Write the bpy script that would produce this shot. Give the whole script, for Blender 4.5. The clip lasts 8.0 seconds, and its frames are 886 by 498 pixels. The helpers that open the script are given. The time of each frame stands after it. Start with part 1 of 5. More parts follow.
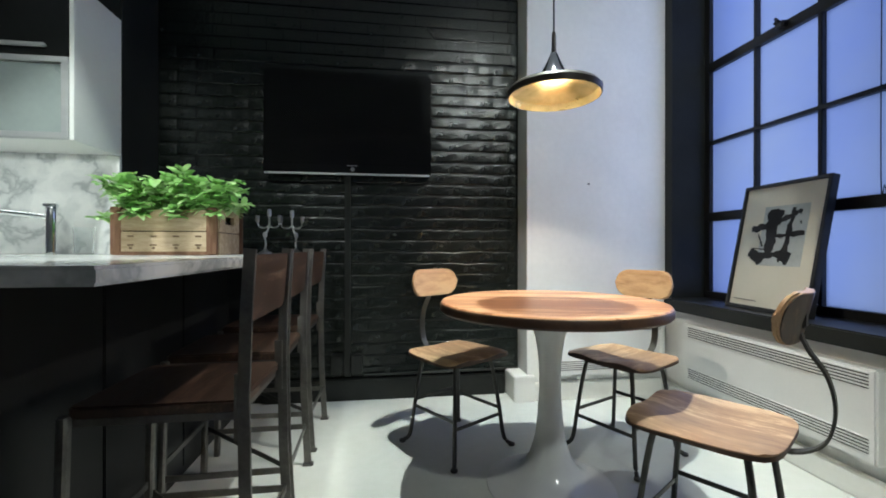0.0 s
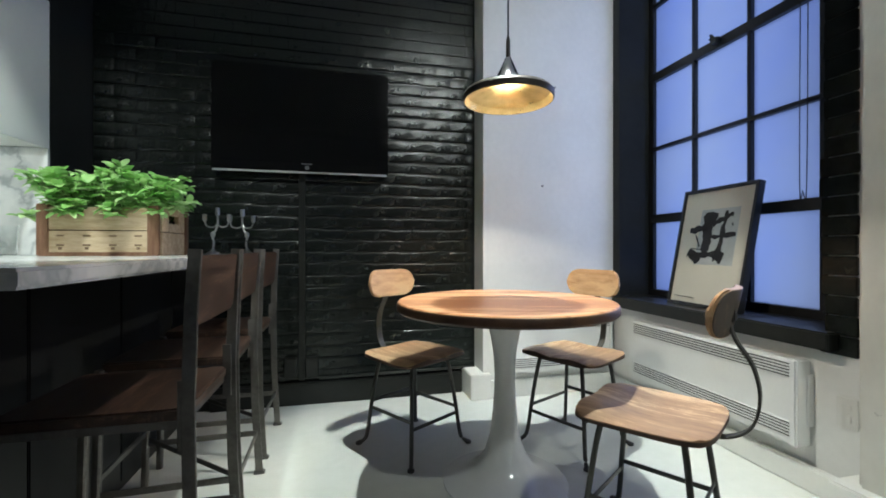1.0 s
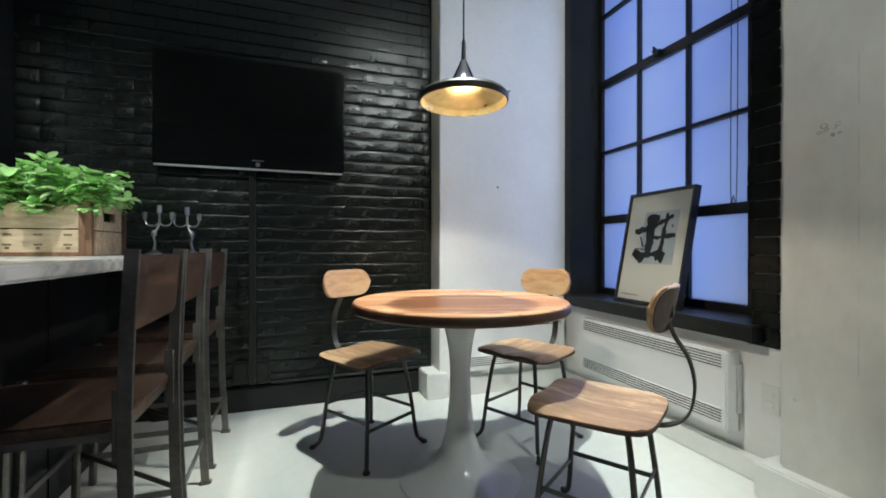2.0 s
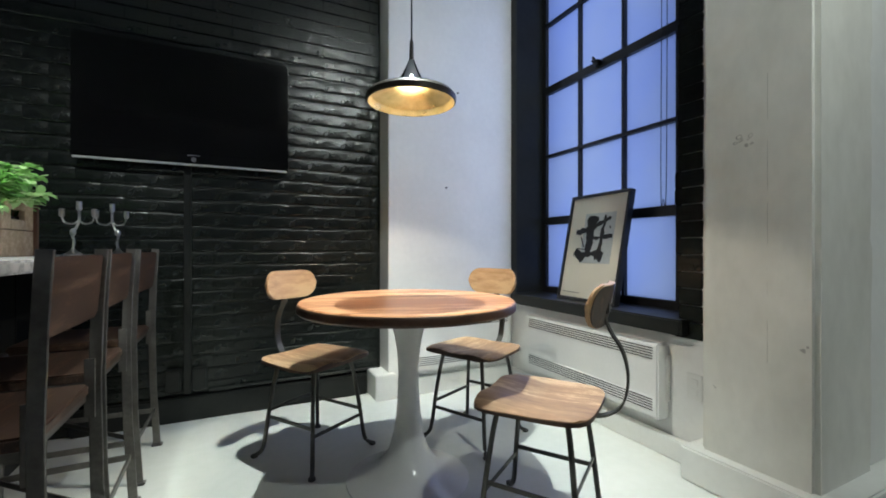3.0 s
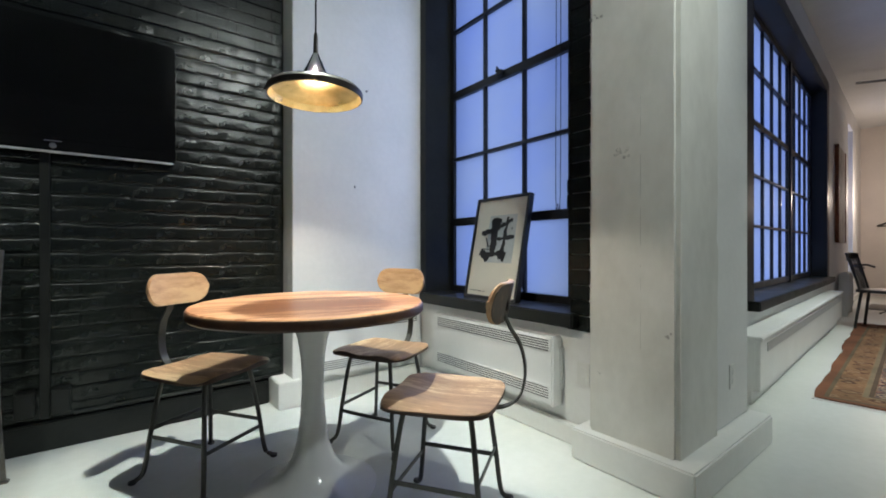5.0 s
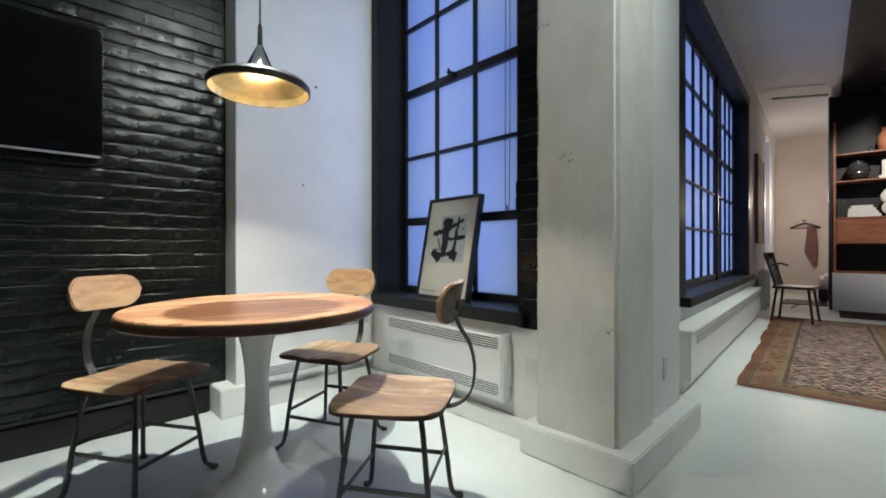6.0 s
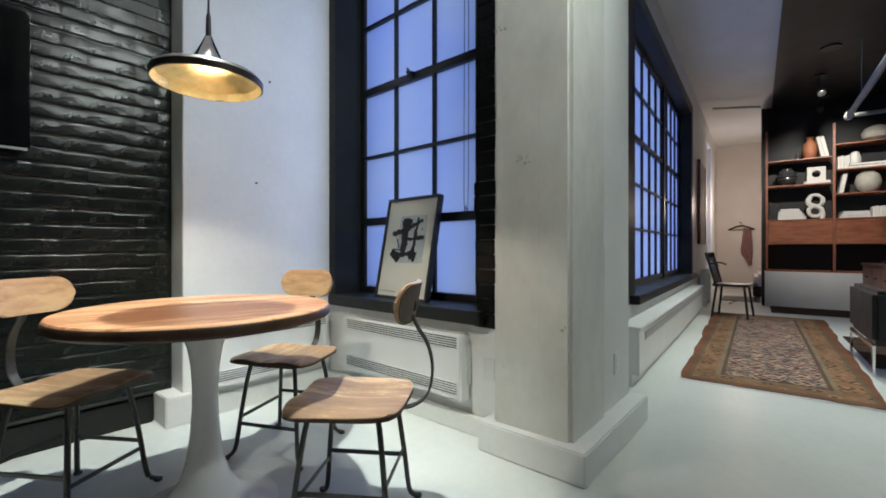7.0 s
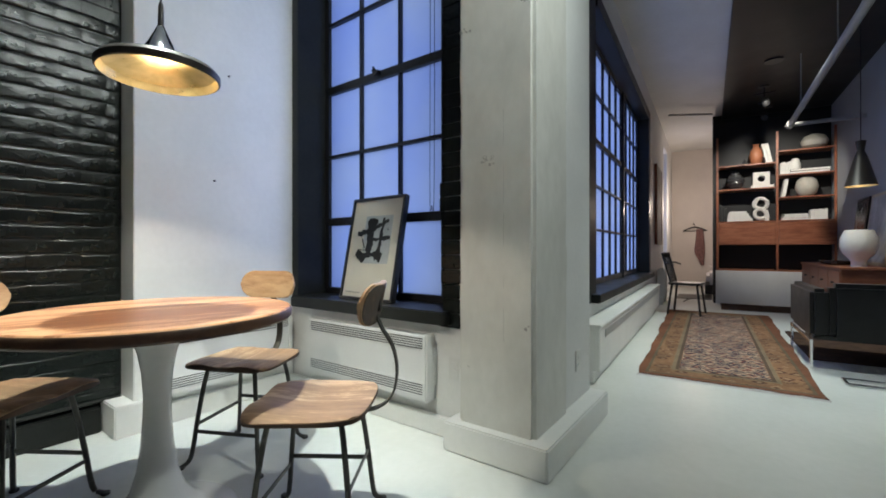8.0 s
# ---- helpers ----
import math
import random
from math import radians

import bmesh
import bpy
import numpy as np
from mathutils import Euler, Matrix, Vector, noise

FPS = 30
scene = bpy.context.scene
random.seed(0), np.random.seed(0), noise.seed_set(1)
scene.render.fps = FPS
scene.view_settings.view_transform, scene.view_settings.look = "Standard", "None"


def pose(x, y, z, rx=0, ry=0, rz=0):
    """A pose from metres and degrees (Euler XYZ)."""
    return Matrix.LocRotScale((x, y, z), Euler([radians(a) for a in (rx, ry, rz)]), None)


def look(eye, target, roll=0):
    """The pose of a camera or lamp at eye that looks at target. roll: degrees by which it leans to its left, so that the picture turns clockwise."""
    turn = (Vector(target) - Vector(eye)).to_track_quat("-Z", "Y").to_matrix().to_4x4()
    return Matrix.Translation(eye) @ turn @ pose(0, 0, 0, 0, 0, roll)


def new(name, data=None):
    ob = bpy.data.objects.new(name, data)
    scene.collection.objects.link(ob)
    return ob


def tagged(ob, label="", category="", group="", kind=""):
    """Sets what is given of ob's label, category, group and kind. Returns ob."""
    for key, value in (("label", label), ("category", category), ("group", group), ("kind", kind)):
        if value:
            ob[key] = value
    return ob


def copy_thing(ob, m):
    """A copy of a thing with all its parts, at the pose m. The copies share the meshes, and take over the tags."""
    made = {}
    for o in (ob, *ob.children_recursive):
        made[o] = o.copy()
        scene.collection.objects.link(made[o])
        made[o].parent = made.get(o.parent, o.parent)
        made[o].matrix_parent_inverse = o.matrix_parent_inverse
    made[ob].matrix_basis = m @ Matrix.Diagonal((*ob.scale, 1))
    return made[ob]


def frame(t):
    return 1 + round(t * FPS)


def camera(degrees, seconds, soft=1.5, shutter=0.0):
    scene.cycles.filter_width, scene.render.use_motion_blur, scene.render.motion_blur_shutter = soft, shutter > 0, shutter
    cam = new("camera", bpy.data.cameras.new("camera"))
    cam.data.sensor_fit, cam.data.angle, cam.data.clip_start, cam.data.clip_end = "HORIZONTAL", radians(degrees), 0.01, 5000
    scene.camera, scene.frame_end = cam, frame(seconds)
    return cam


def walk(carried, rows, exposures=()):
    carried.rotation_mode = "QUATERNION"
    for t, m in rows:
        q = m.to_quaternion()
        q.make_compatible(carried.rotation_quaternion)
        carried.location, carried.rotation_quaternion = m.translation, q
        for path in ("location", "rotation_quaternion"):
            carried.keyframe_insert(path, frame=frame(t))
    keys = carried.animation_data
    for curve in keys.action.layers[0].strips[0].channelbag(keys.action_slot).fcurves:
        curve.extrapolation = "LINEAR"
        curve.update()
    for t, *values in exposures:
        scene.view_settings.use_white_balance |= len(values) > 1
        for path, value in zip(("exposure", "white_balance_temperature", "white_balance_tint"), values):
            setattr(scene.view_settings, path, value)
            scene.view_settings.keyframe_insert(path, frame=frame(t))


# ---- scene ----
# camera: a slow pan to the right on a tripod
cam = camera(92.97, 8.0, soft=1.8)
ROWS = [
    (0.0, 0.0000, -0.0000, 0.9600, -7.85, -0.03, -0.04),
    (0.5, 0.0036, -0.0036, 0.9602, -10.46, -0.02, -0.05),
    (1.0, 0.0071, -0.0071, 0.9604, -13.48, 0.00, -0.02),
    (1.5, 0.0106, -0.0107, 0.9607, -16.06, 0.00, -0.04),
    (3.0, 0.0213, -0.0213, 0.9613, -25.93, -0.02, -0.02),
    (3.5, 0.0249, -0.0249, 0.9615, -28.76, 0.00, 0.00),
    (4.0, 0.0284, -0.0284, 0.9617, -32.01, -0.01, 0.01),
    (4.5, 0.0319, -0.0320, 0.9620, -34.77, -0.01, 0.02),
    (6.0, 0.0426, -0.0427, 0.9626, -44.21, 0.01, 0.04),
    (6.5, 0.0462, -0.0462, 0.9628, -46.82, 0.01, 0.05),
    (7.0, 0.0497, -0.0498, 0.9631, -49.54, 0.02, 0.03),
    (7.5, 0.0533, -0.0533, 0.9633, -51.83, 0.04, 0.04),
    (8.0, 0.0568, -0.0569, 0.9635, -53.95, 0.06, 0.05),
]
walk(cam, [(t, pose(x, y, z, 90 + pitch, roll, yaw)) for t, x, y, z, yaw, pitch, roll in ROWS])

# ---- world and lights ----
world = bpy.data.worlds.new("dusk")
scene.world = world
world.use_nodes = True
wn = world.node_tree.nodes
sky = wn.new("ShaderNodeTexSky")
sky.sky_type, sky.sun_disc = "NISHITA", False
sky.sun_elevation, sky.sun_rotation = radians(3), radians(200)
world.node_tree.links.new(sky.outputs[0], wn["Background"].inputs[0])
wn["Background"].inputs[1].default_value = 0.05
scene.view_settings.exposure = 0.0


def spot(name, eye, target, watts, size, blend=0.25, radius=0.03, colour=(1, 0.93, 0.82)):
    data = bpy.data.lights.new(name, "SPOT")
    data.energy, data.spot_size, data.spot_blend, data.shadow_soft_size, data.color = watts, radians(size), blend, radius, colour
    ob = new(name, data)
    ob.matrix_world = look(eye, target)
    return ob


def area(name, m, sx, sy, watts, colour):
    data = bpy.data.lights.new(name, "AREA")
    data.shape, data.size, data.size_y, data.energy, data.color = "RECTANGLE", sx, sy, watts, colour
    ob = new(name, data)
    ob.matrix_world = m
    return ob


def bulb(name, place, watts, radius, colour):
    data = bpy.data.lights.new(name, "POINT")
    data.energy, data.shadow_soft_size, data.color = watts, radius, colour
    ob = new(name, data)
    ob.location = place
    return ob


# the living room runs four degrees off the dining nook
LIVING = pose(0, 0, 0, 0, 0, -0.25) @ pose(3.0, 0.85, 0, 0, 0, 4)


def liv(u, v, z=0):
    return LIVING @ Vector((u, v, z))


CLEAR = (0.90, 1.0, 0.96)
NOOK_LAMP = (0.67, 1.60, 2.84)
spot("track_spot_light", NOOK_LAMP, (0.64, 1.63, 0.0), 300, 60, 0.7, 0.022, CLEAR)
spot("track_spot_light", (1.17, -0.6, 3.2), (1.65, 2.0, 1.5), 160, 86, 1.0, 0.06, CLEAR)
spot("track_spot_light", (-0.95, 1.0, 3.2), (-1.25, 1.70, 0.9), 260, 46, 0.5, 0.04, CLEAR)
# unseen spot behind the camera, added to brighten crate front and worktop end
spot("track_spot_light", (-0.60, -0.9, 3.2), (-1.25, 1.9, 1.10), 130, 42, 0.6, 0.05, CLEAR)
spot("track_spot_light", liv(4.1, -1.4, 3.2), liv(6.1, -1.6, 1.9), 240, 62, 0.7, 0.04, (1, 0.95, 0.86))
# two fill lamps without a fixture, added to brighten living floor and pillar side
spot("track_spot_light", liv(2.4, -1.3, 3.25), liv(2.2, -0.8, 0), 270, 100, 0.8, 0.25, CLEAR)
spot("track_spot_light", liv(0.7, -1.5, 3.3), liv(0.5, -0.8, 0.0), 170, 84, 0.8, 0.25, CLEAR)
PEND = (0.645, 1.550, 1.545)
WARM = (1, 0.93, 0.80)
bulb("pendant_bulb", (PEND[0], PEND[1], PEND[2] + 0.090), 29, 0.016, WARM)
bulb("cone_pendant_bulb", liv(2.86, -2.0, 1.66), 4, 0.03, WARM)
bulb("bedroom_light", liv(7.6, -0.4, 1.9), 32, 0.12, (1, 0.82, 0.70))
area("cabinet_strip_light", pose(-2.0, 2.20, 1.428), 1.2, 0.04, 1.6, CLEAR)
# dusk skylight through the frosted windows
DUSK = (0.42, 0.52, 1.0)
area("dusk_light", pose(1.86, 1.90, 1.75, 0, 90, 0), 2.1, 1.0, 7, DUSK)
area("dusk_light", LIVING @ pose(2.8, 0.10, 1.8, -90, 0, 0), 2.9, 2.1, 2.2, DUSK)


# ---- materials ----
def material(name):
    m = bpy.data.materials.new(name)
    m.use_nodes = True
    t = m.node_tree
    return m, t.nodes, t.links, t.nodes["Principled BSDF"]


def ramp(nodes, stops):
    r = nodes.new("ShaderNodeValToRGB")
    while len(r.color_ramp.elements) < len(stops):
        r.color_ramp.elements.new(0.5)
    for e, (p, c) in zip(r.color_ramp.elements, stops):
        e.position, e.color = p, (*c, 1)
    return r


def noise_node(nodes, links, scale, detail=4.0, stretch=(1, 1, 1), space="Object", rough=0.55):
    co, mp, n = nodes.new("ShaderNodeTexCoord"), nodes.new("ShaderNodeMapping"), nodes.new("ShaderNodeTexNoise")
    mp.inputs["Scale"].default_value = stretch
    n.inputs["Scale"].default_value, n.inputs["Detail"].default_value, n.inputs["Roughness"].default_value = scale, detail, rough
    links.new(co.outputs[space], mp.inputs[0])
    links.new(mp.outputs[0], n.inputs["Vector"])
    return n


def surface(name, low, high, rough=0.5, metal=0.0, scale=6.0, grain=60.0, bump=0.1, depth=0.004, coat=0.0, rvar=0.12, stretch=(1, 1, 1), spec=0.5):
    """Paint, metal, leather and the like: two scales of colour change, grain relief and uneven gloss."""
    m, nodes, links, b = material(name)
    n1 = noise_node(nodes, links, scale, 5, stretch)
    n2 = noise_node(nodes, links, grain, 4, stretch)
    add = nodes.new("ShaderNodeMath")
    add.operation = "MULTIPLY_ADD"
    add.inputs[1].default_value = 0.35
    links.new(n2.outputs["Fac"], add.inputs[0])
    links.new(n1.outputs["Fac"], add.inputs[2])
    r = ramp(nodes, [(0.45, low), (0.9, high)])
    links.new(add.outputs[0], r.inputs[0])
    links.new(r.outputs[0], b.inputs["Base Color"])
    mr = nodes.new("ShaderNodeMapRange")
    mr.inputs["To Min"].default_value, mr.inputs["To Max"].default_value = max(0.02, rough - rvar), min(1, rough + rvar)
    links.new(n1.outputs["Fac"], mr.inputs["Value"])
    links.new(mr.outputs[0], b.inputs["Roughness"])
    b.inputs["Metallic"].default_value = metal
    b.inputs["Coat Weight"].default_value = coat
    b.inputs["Specular IOR Level"].default_value = spec
    if bump:
        bp = nodes.new("ShaderNodeBump")
        bp.inputs["Strength"].default_value, bp.inputs["Distance"].default_value = bump, depth
        links.new(add.outputs[0], bp.inputs["Height"])
        links.new(bp.outputs[0], b.inputs["Normal"])
    return m


def wood(name, dark, mid, light, stretch=(1, 14, 14), scale=3.0, rough=0.42, coat=0.0, boards=0.0, axis=1, stave=0.22):
    """Grain along the least stretched axis; boards: width of the glued staves."""
    m, nodes, links, b = material(name)
    n1 = noise_node(nodes, links, scale, 6, stretch, rough=0.6)
    n2 = noise_node(nodes, links, scale * 7, 3, stretch)
    n3 = noise_node(nodes, links, 2.2, 2)
    info = nodes.new("ShaderNodeObjectInfo")
    s = nodes.new("ShaderNodeMath")
    s.operation = "MULTIPLY_ADD"
    s.inputs[1].default_value = 0.3
    links.new(n2.outputs["Fac"], s.inputs[0])
    links.new(n1.outputs["Fac"], s.inputs[2])
    s2 = nodes.new("ShaderNodeMath")
    s2.operation = "MULTIPLY_ADD"
    s2.inputs[1].default_value = 0.35
    links.new(n3.outputs["Fac"], s2.inputs[0])
    links.new(s.outputs[0], s2.inputs[2])
    last = s2
    if boards:
        co, sep, dv, fl, wn_ = [nodes.new(k) for k in ("ShaderNodeTexCoord", "ShaderNodeSeparateXYZ", "ShaderNodeMath", "ShaderNodeMath", "ShaderNodeTexWhiteNoise")]
        dv.operation, fl.operation = "DIVIDE", "FLOOR"
        dv.inputs[1].default_value = boards
        wn_.noise_dimensions = "1D"
        links.new(co.outputs["Object"], sep.inputs[0])
        links.new(sep.outputs[axis], dv.inputs[0])
        links.new(dv.outputs[0], fl.inputs[0])
        links.new(fl.outputs[0], wn_.inputs["W"])
        s3 = nodes.new("ShaderNodeMath")
        s3.operation = "MULTIPLY_ADD"
        s3.inputs[1].default_value = stave
        links.new(wn_.outputs["Value"], s3.inputs[0])
        links.new(s2.outputs[0], s3.inputs[2])
        last = s3
    low, top = (0.60, 1.02 + stave) if boards else (0.48, 0.95)
    r = ramp(nodes, [(low, dark), (0.5 * (low + top), mid), (top, light)])
    links.new(last.outputs[0], r.inputs[0])
    links.new(r.outputs[0], b.inputs["Base Color"])
    mr = nodes.new("ShaderNodeMapRange")
    mr.inputs["To Min"].default_value, mr.inputs["To Max"].default_value = rough - 0.1, rough + 0.15
    links.new(n1.outputs["Fac"], mr.inputs["Value"])
    links.new(mr.outputs[0], b.inputs["Roughness"])
    b.inputs["Coat Weight"].default_value = coat
    bp = nodes.new("ShaderNodeBump")
    bp.inputs["Strength"].default_value, bp.inputs["Distance"].default_value = 0.15, 0.002
    links.new(s.outputs[0], bp.inputs["Height"])
    links.new(bp.outputs[0], b.inputs["Normal"])
    return m


def marble_material():
    m, nodes, links, b = material("veined_marble")
    n0 = noise_node(nodes, links, 1.6, 6)
    co, mp, mix, n1 = [nodes.new(k) for k in ("ShaderNodeTexCoord", "ShaderNodeMapping", "ShaderNodeVectorMath", "ShaderNodeTexNoise")]
    mp.inputs["Rotation"].default_value = (0.4, 0.5, 0.6)
    mix.operation = "MULTIPLY_ADD"
    mix.inputs[1].default_value = (0.9, 0.9, 0.9)
    links.new(co.outputs["Object"], mp.inputs[0])
    links.new(n0.outputs["Color"], mix.inputs[0])
    links.new(mp.outputs[0], mix.inputs[2])
    n1.inputs["Scale"].default_value, n1.inputs["Detail"].default_value = 2.4, 4
    links.new(mix.outputs[0], n1.inputs["Vector"])
    ab, sub = nodes.new("ShaderNodeMath"), nodes.new("ShaderNodeMath")
    sub.operation, ab.operation = "SUBTRACT", "ABSOLUTE"
    sub.inputs[1].default_value = 0.5
    links.new(n1.outputs["Fac"], sub.inputs[0])
    links.new(sub.outputs[0], ab.inputs[0])
    r = ramp(nodes, [(0.0, (0.42, 0.44, 0.44)), (0.03, (0.66, 0.67, 0.66)), (0.1, (0.80, 0.80, 0.78))])
    links.new(ab.outputs[0], r.inputs[0])
    links.new(r.outputs[0], b.inputs["Base Color"])
    b.inputs["Roughness"].default_value = 0.16
    return m


def rug_material():
    """Persian runner: u across in -1..1 and metres along, from object coordinates; bands, diamonds and flecks."""
    m, nodes, links, b = material("wool_rug")
    co, sep = nodes.new("ShaderNodeTexCoord"), nodes.new("ShaderNodeSeparateXYZ")
    links.new(co.outputs["Object"], sep.inputs[0])

    def mth(op, a, b_=None, c=None):
        n = nodes.new("ShaderNodeMath")
        n.operation = op
        for i, v in enumerate((a, b_, c)):
            if v is None:
                continue
            if isinstance(v, (int, float)):
                n.inputs[i].default_value = v
            else:
                links.new(v, n.inputs[i])
        return n.outputs[0]

    x, y = sep.outputs[0], sep.outputs[1]
    ay = mth("ABSOLUTE", y)
    vor = nodes.new("ShaderNodeTexVoronoi")
    vor.distance = "MANHATTAN"
    vor.inputs["Scale"].default_value = 7.5
    vor.inputs["Randomness"].default_value = 0.45
    links.new(co.outputs["Object"], vor.inputs["Vector"])
    field = ramp(nodes, [(0.0, (0.50, 0.36, 0.26)), (0.28, (0.26, 0.09, 0.06)), (0.42, (0.03, 0.035, 0.06)), (0.62, (0.45, 0.31, 0.22)), (0.8, (0.035, 0.04, 0.07))])
    field.color_ramp.interpolation = "CONSTANT"
    zig = mth("FRACT", mth("ADD", mth("MULTIPLY", vor.outputs["Distance"], 1.3), mth("MULTIPLY", mth("PINGPONG", mth("ADD", mth("MULTIPLY", x, 1.5), mth("MULTIPLY", ay, 1.8)), 0.5), 1.0)))
    links.new(zig, field.inputs[0])
    bord = ramp(nodes, [(0.0, (0.27, 0.15, 0.085)), (0.35, (0.38, 0.25, 0.15)), (0.5, (0.13, 0.065, 0.045)), (0.7, (0.31, 0.18, 0.10))])
    bord.color_ramp.interpolation = "CONSTANT"
    links.new(mth("FRACT", mth("ADD", vor.outputs["Distance"], mth("MULTIPLY", mth("PINGPONG", x, 0.17), 2.5))), bord.inputs[0])
    # distance from the edge picks the band
    edge = mth("MINIMUM", mth("SUBTRACT", 0.565, ay), mth("SUBTRACT", 2.0, mth("ABSOLUTE", x)))
    sel = ramp(nodes, [(0.0, (1, 1, 1)), (0.27, (0, 0, 0))])
    sel.color_ramp.interpolation = "CONSTANT"
    links.new(edge, sel.inputs[0])
    stripe = ramp(nodes, [(0.0, (0.22, 0.10, 0.06)), (0.05, (0.17, 0.13, 0.085)), (0.075, (0.34, 0.20, 0.11)), (0.215, (0.26, 0.20, 0.13)), (0.245, (0.13, 0.09, 0.065)), (0.27, (0.34, 0.21, 0.13))])
    stripe.color_ramp.interpolation = "CONSTANT"
    links.new(edge, stripe.inputs[0])
    m1, m2, m3 = [nodes.new("ShaderNodeMix") for _ in range(3)]
    for q in (m1, m2, m3):
        q.data_type = "RGBA"
    links.new(sel.outputs[0], m1.inputs[0])
    links.new(field.outputs[0], m1.inputs[6])
    links.new(bord.outputs[0], m1.inputs[7])
    inband = mth("MULTIPLY", mth("GREATER_THAN", edge, 0.075), mth("LESS_THAN", edge, 0.215))
    infield = mth("GREATER_THAN", edge, 0.27)
    links.new(mth("MAXIMUM", inband, infield), m2.inputs[0])
    links.new(stripe.outputs[0], m2.inputs[6])
    links.new(m1.outputs[2], m2.inputs[7])
    n = noise_node(nodes, links, 3.0, 5)
    worn = ramp(nodes, [(0.35, (0.55, 0.55, 0.55)), (0.75, (1.15, 1.05, 0.95))])
    links.new(n.outputs["Fac"], worn.inputs[0])
    m3.blend_type = "MULTIPLY"
    m3.inputs[0].default_value = 0.8
    links.new(m2.outputs[2], m3.inputs[6])
    links.new(worn.outputs[0], m3.inputs[7])
    links.new(m3.outputs[2], b.inputs["Base Color"])
    b.inputs["Roughness"].default_value = 0.95
    b.inputs["Specular IOR Level"].default_value = 0.1
    f = noise_node(nodes, links, 350, 2)
    bp = nodes.new("ShaderNodeBump")
    bp.inputs["Strength"].default_value, bp.inputs["Distance"].default_value = 0.5, 0.003
    links.new(f.outputs["Fac"], bp.inputs["Height"])
    links.new(bp.outputs[0], b.inputs["Normal"])
    return m


def glow(name, colour, strength, var=0.0):
    m, nodes, links, b = material(name)
    em = nodes.new("ShaderNodeEmission")
    n = noise_node(nodes, links, 0.5, 2)
    r = ramp(nodes, [(0.3, tuple(c * (1 - var) for c in colour)), (0.7, tuple(min(1, c * (1 + var)) for c in colour))])
    links.new(n.outputs["Fac"], r.inputs[0])
    links.new(r.outputs[0], em.inputs[0])
    em.inputs[1].default_value = strength
    links.new(em.outputs[0], nodes["Material Output"].inputs[0])
    return m


def glass_material(name, tint, rough):
    m, nodes, links, b = material(name)
    b.inputs["Base Color"].default_value = (*tint, 1)
    b.inputs["Roughness"].default_value = rough
    b.inputs["Transmission Weight"].default_value = 1.0
    b.inputs["IOR"].default_value = 1.2
    return m


def frosted_pane():
    """Sand-blasted glass: passes light on in every direction, with a faint gloss."""
    m, nodes, links, b = material("frosted_window_glass")
    tr, gl, mx = nodes.new("ShaderNodeBsdfTranslucent"), nodes.new("ShaderNodeBsdfGlossy"), nodes.new("ShaderNodeMixShader")
    n = noise_node(nodes, links, 1.1, 3)
    r = ramp(nodes, [(0.3, (0.82, 0.86, 1.0)), (0.7, (0.98, 0.97, 0.96))])
    links.new(n.outputs["Fac"], r.inputs[0])
    links.new(r.outputs[0], tr.inputs["Color"])
    gl.inputs["Roughness"].default_value = 0.25
    mx.inputs[0].default_value = 0.06
    links.new(tr.outputs[0], mx.inputs[1])
    links.new(gl.outputs[0], mx.inputs[2])
    links.new(mx.outputs[0], nodes["Material Output"].inputs[0])
    return m


FLOOR = surface("pale_floor_paint", (0.60, 0.62, 0.57), (0.72, 0.73, 0.69), 0.37, scale=1.3, grain=22, bump=0.05, depth=0.002, rvar=0.07)
BLACK_BRICK = surface("black_brick_paint", (0.006, 0.0082, 0.007), (0.012, 0.0160, 0.0140), 0.21, scale=13, grain=48, bump=0.5, depth=0.009, rvar=0.09, spec=0.45)
BLACK_PAINT = surface("black_paint", (0.012, 0.013, 0.012), (0.022, 0.024, 0.022), 0.4, scale=4, grain=50, bump=0.25, depth=0.004, spec=0.25)
WHITE_WALL = surface("white_wall_paint", (0.70, 0.70, 0.68), (0.80, 0.80, 0.78), 0.55, scale=2.0, grain=30, bump=0.14, depth=0.004)
PILLAR = surface("chalky_white_timber_paint", (0.60, 0.59, 0.54), (0.76, 0.75, 0.70), 0.6, scale=3.5, grain=20, bump=0.35, depth=0.010, stretch=(1, 1, 0.6))
KNOT = surface("weathered_knot", (0.26, 0.25, 0.23), (0.50, 0.49, 0.45), 0.7, scale=30, grain=90, bump=0.5, depth=0.004)
TRIM = surface("white_gloss_paint", (0.72, 0.72, 0.69), (0.80, 0.80, 0.77), 0.38, scale=3, grain=40, bump=0.1, depth=0.003)
HEATER = surface("white_enamel", (0.72, 0.72, 0.70), (0.78, 0.78, 0.76), 0.35, scale=3, grain=60, bump=0.03, depth=0.001)
SLOT = surface("dark_slot", (0.03, 0.03, 0.03), (0.06, 0.06, 0.06), 0.7, bump=0)
GREY_WALL = surface("blue_grey_wall_paint", (0.30, 0.32, 0.335), (0.36, 0.38, 0.395), 0.6, scale=2, grain=35, bump=0.08, depth=0.003)
CREAM_WALL = surface("cream_wall_paint", (0.66, 0.60, 0.55), (0.74, 0.68, 0.62), 0.6, scale=2, grain=35, bump=0.08, depth=0.003)
CEILING = surface("ceiling_paint", (0.62, 0.62, 0.60), (0.72, 0.72, 0.70), 0.65, scale=1.5, grain=30, bump=0.1, depth=0.004)
MARBLE = marble_material()
CAB_WHITE = surface("white_lacquer", (0.74, 0.75, 0.72), (0.80, 0.81, 0.78), 0.35, scale=2, grain=40, bump=0.02, depth=0.001)
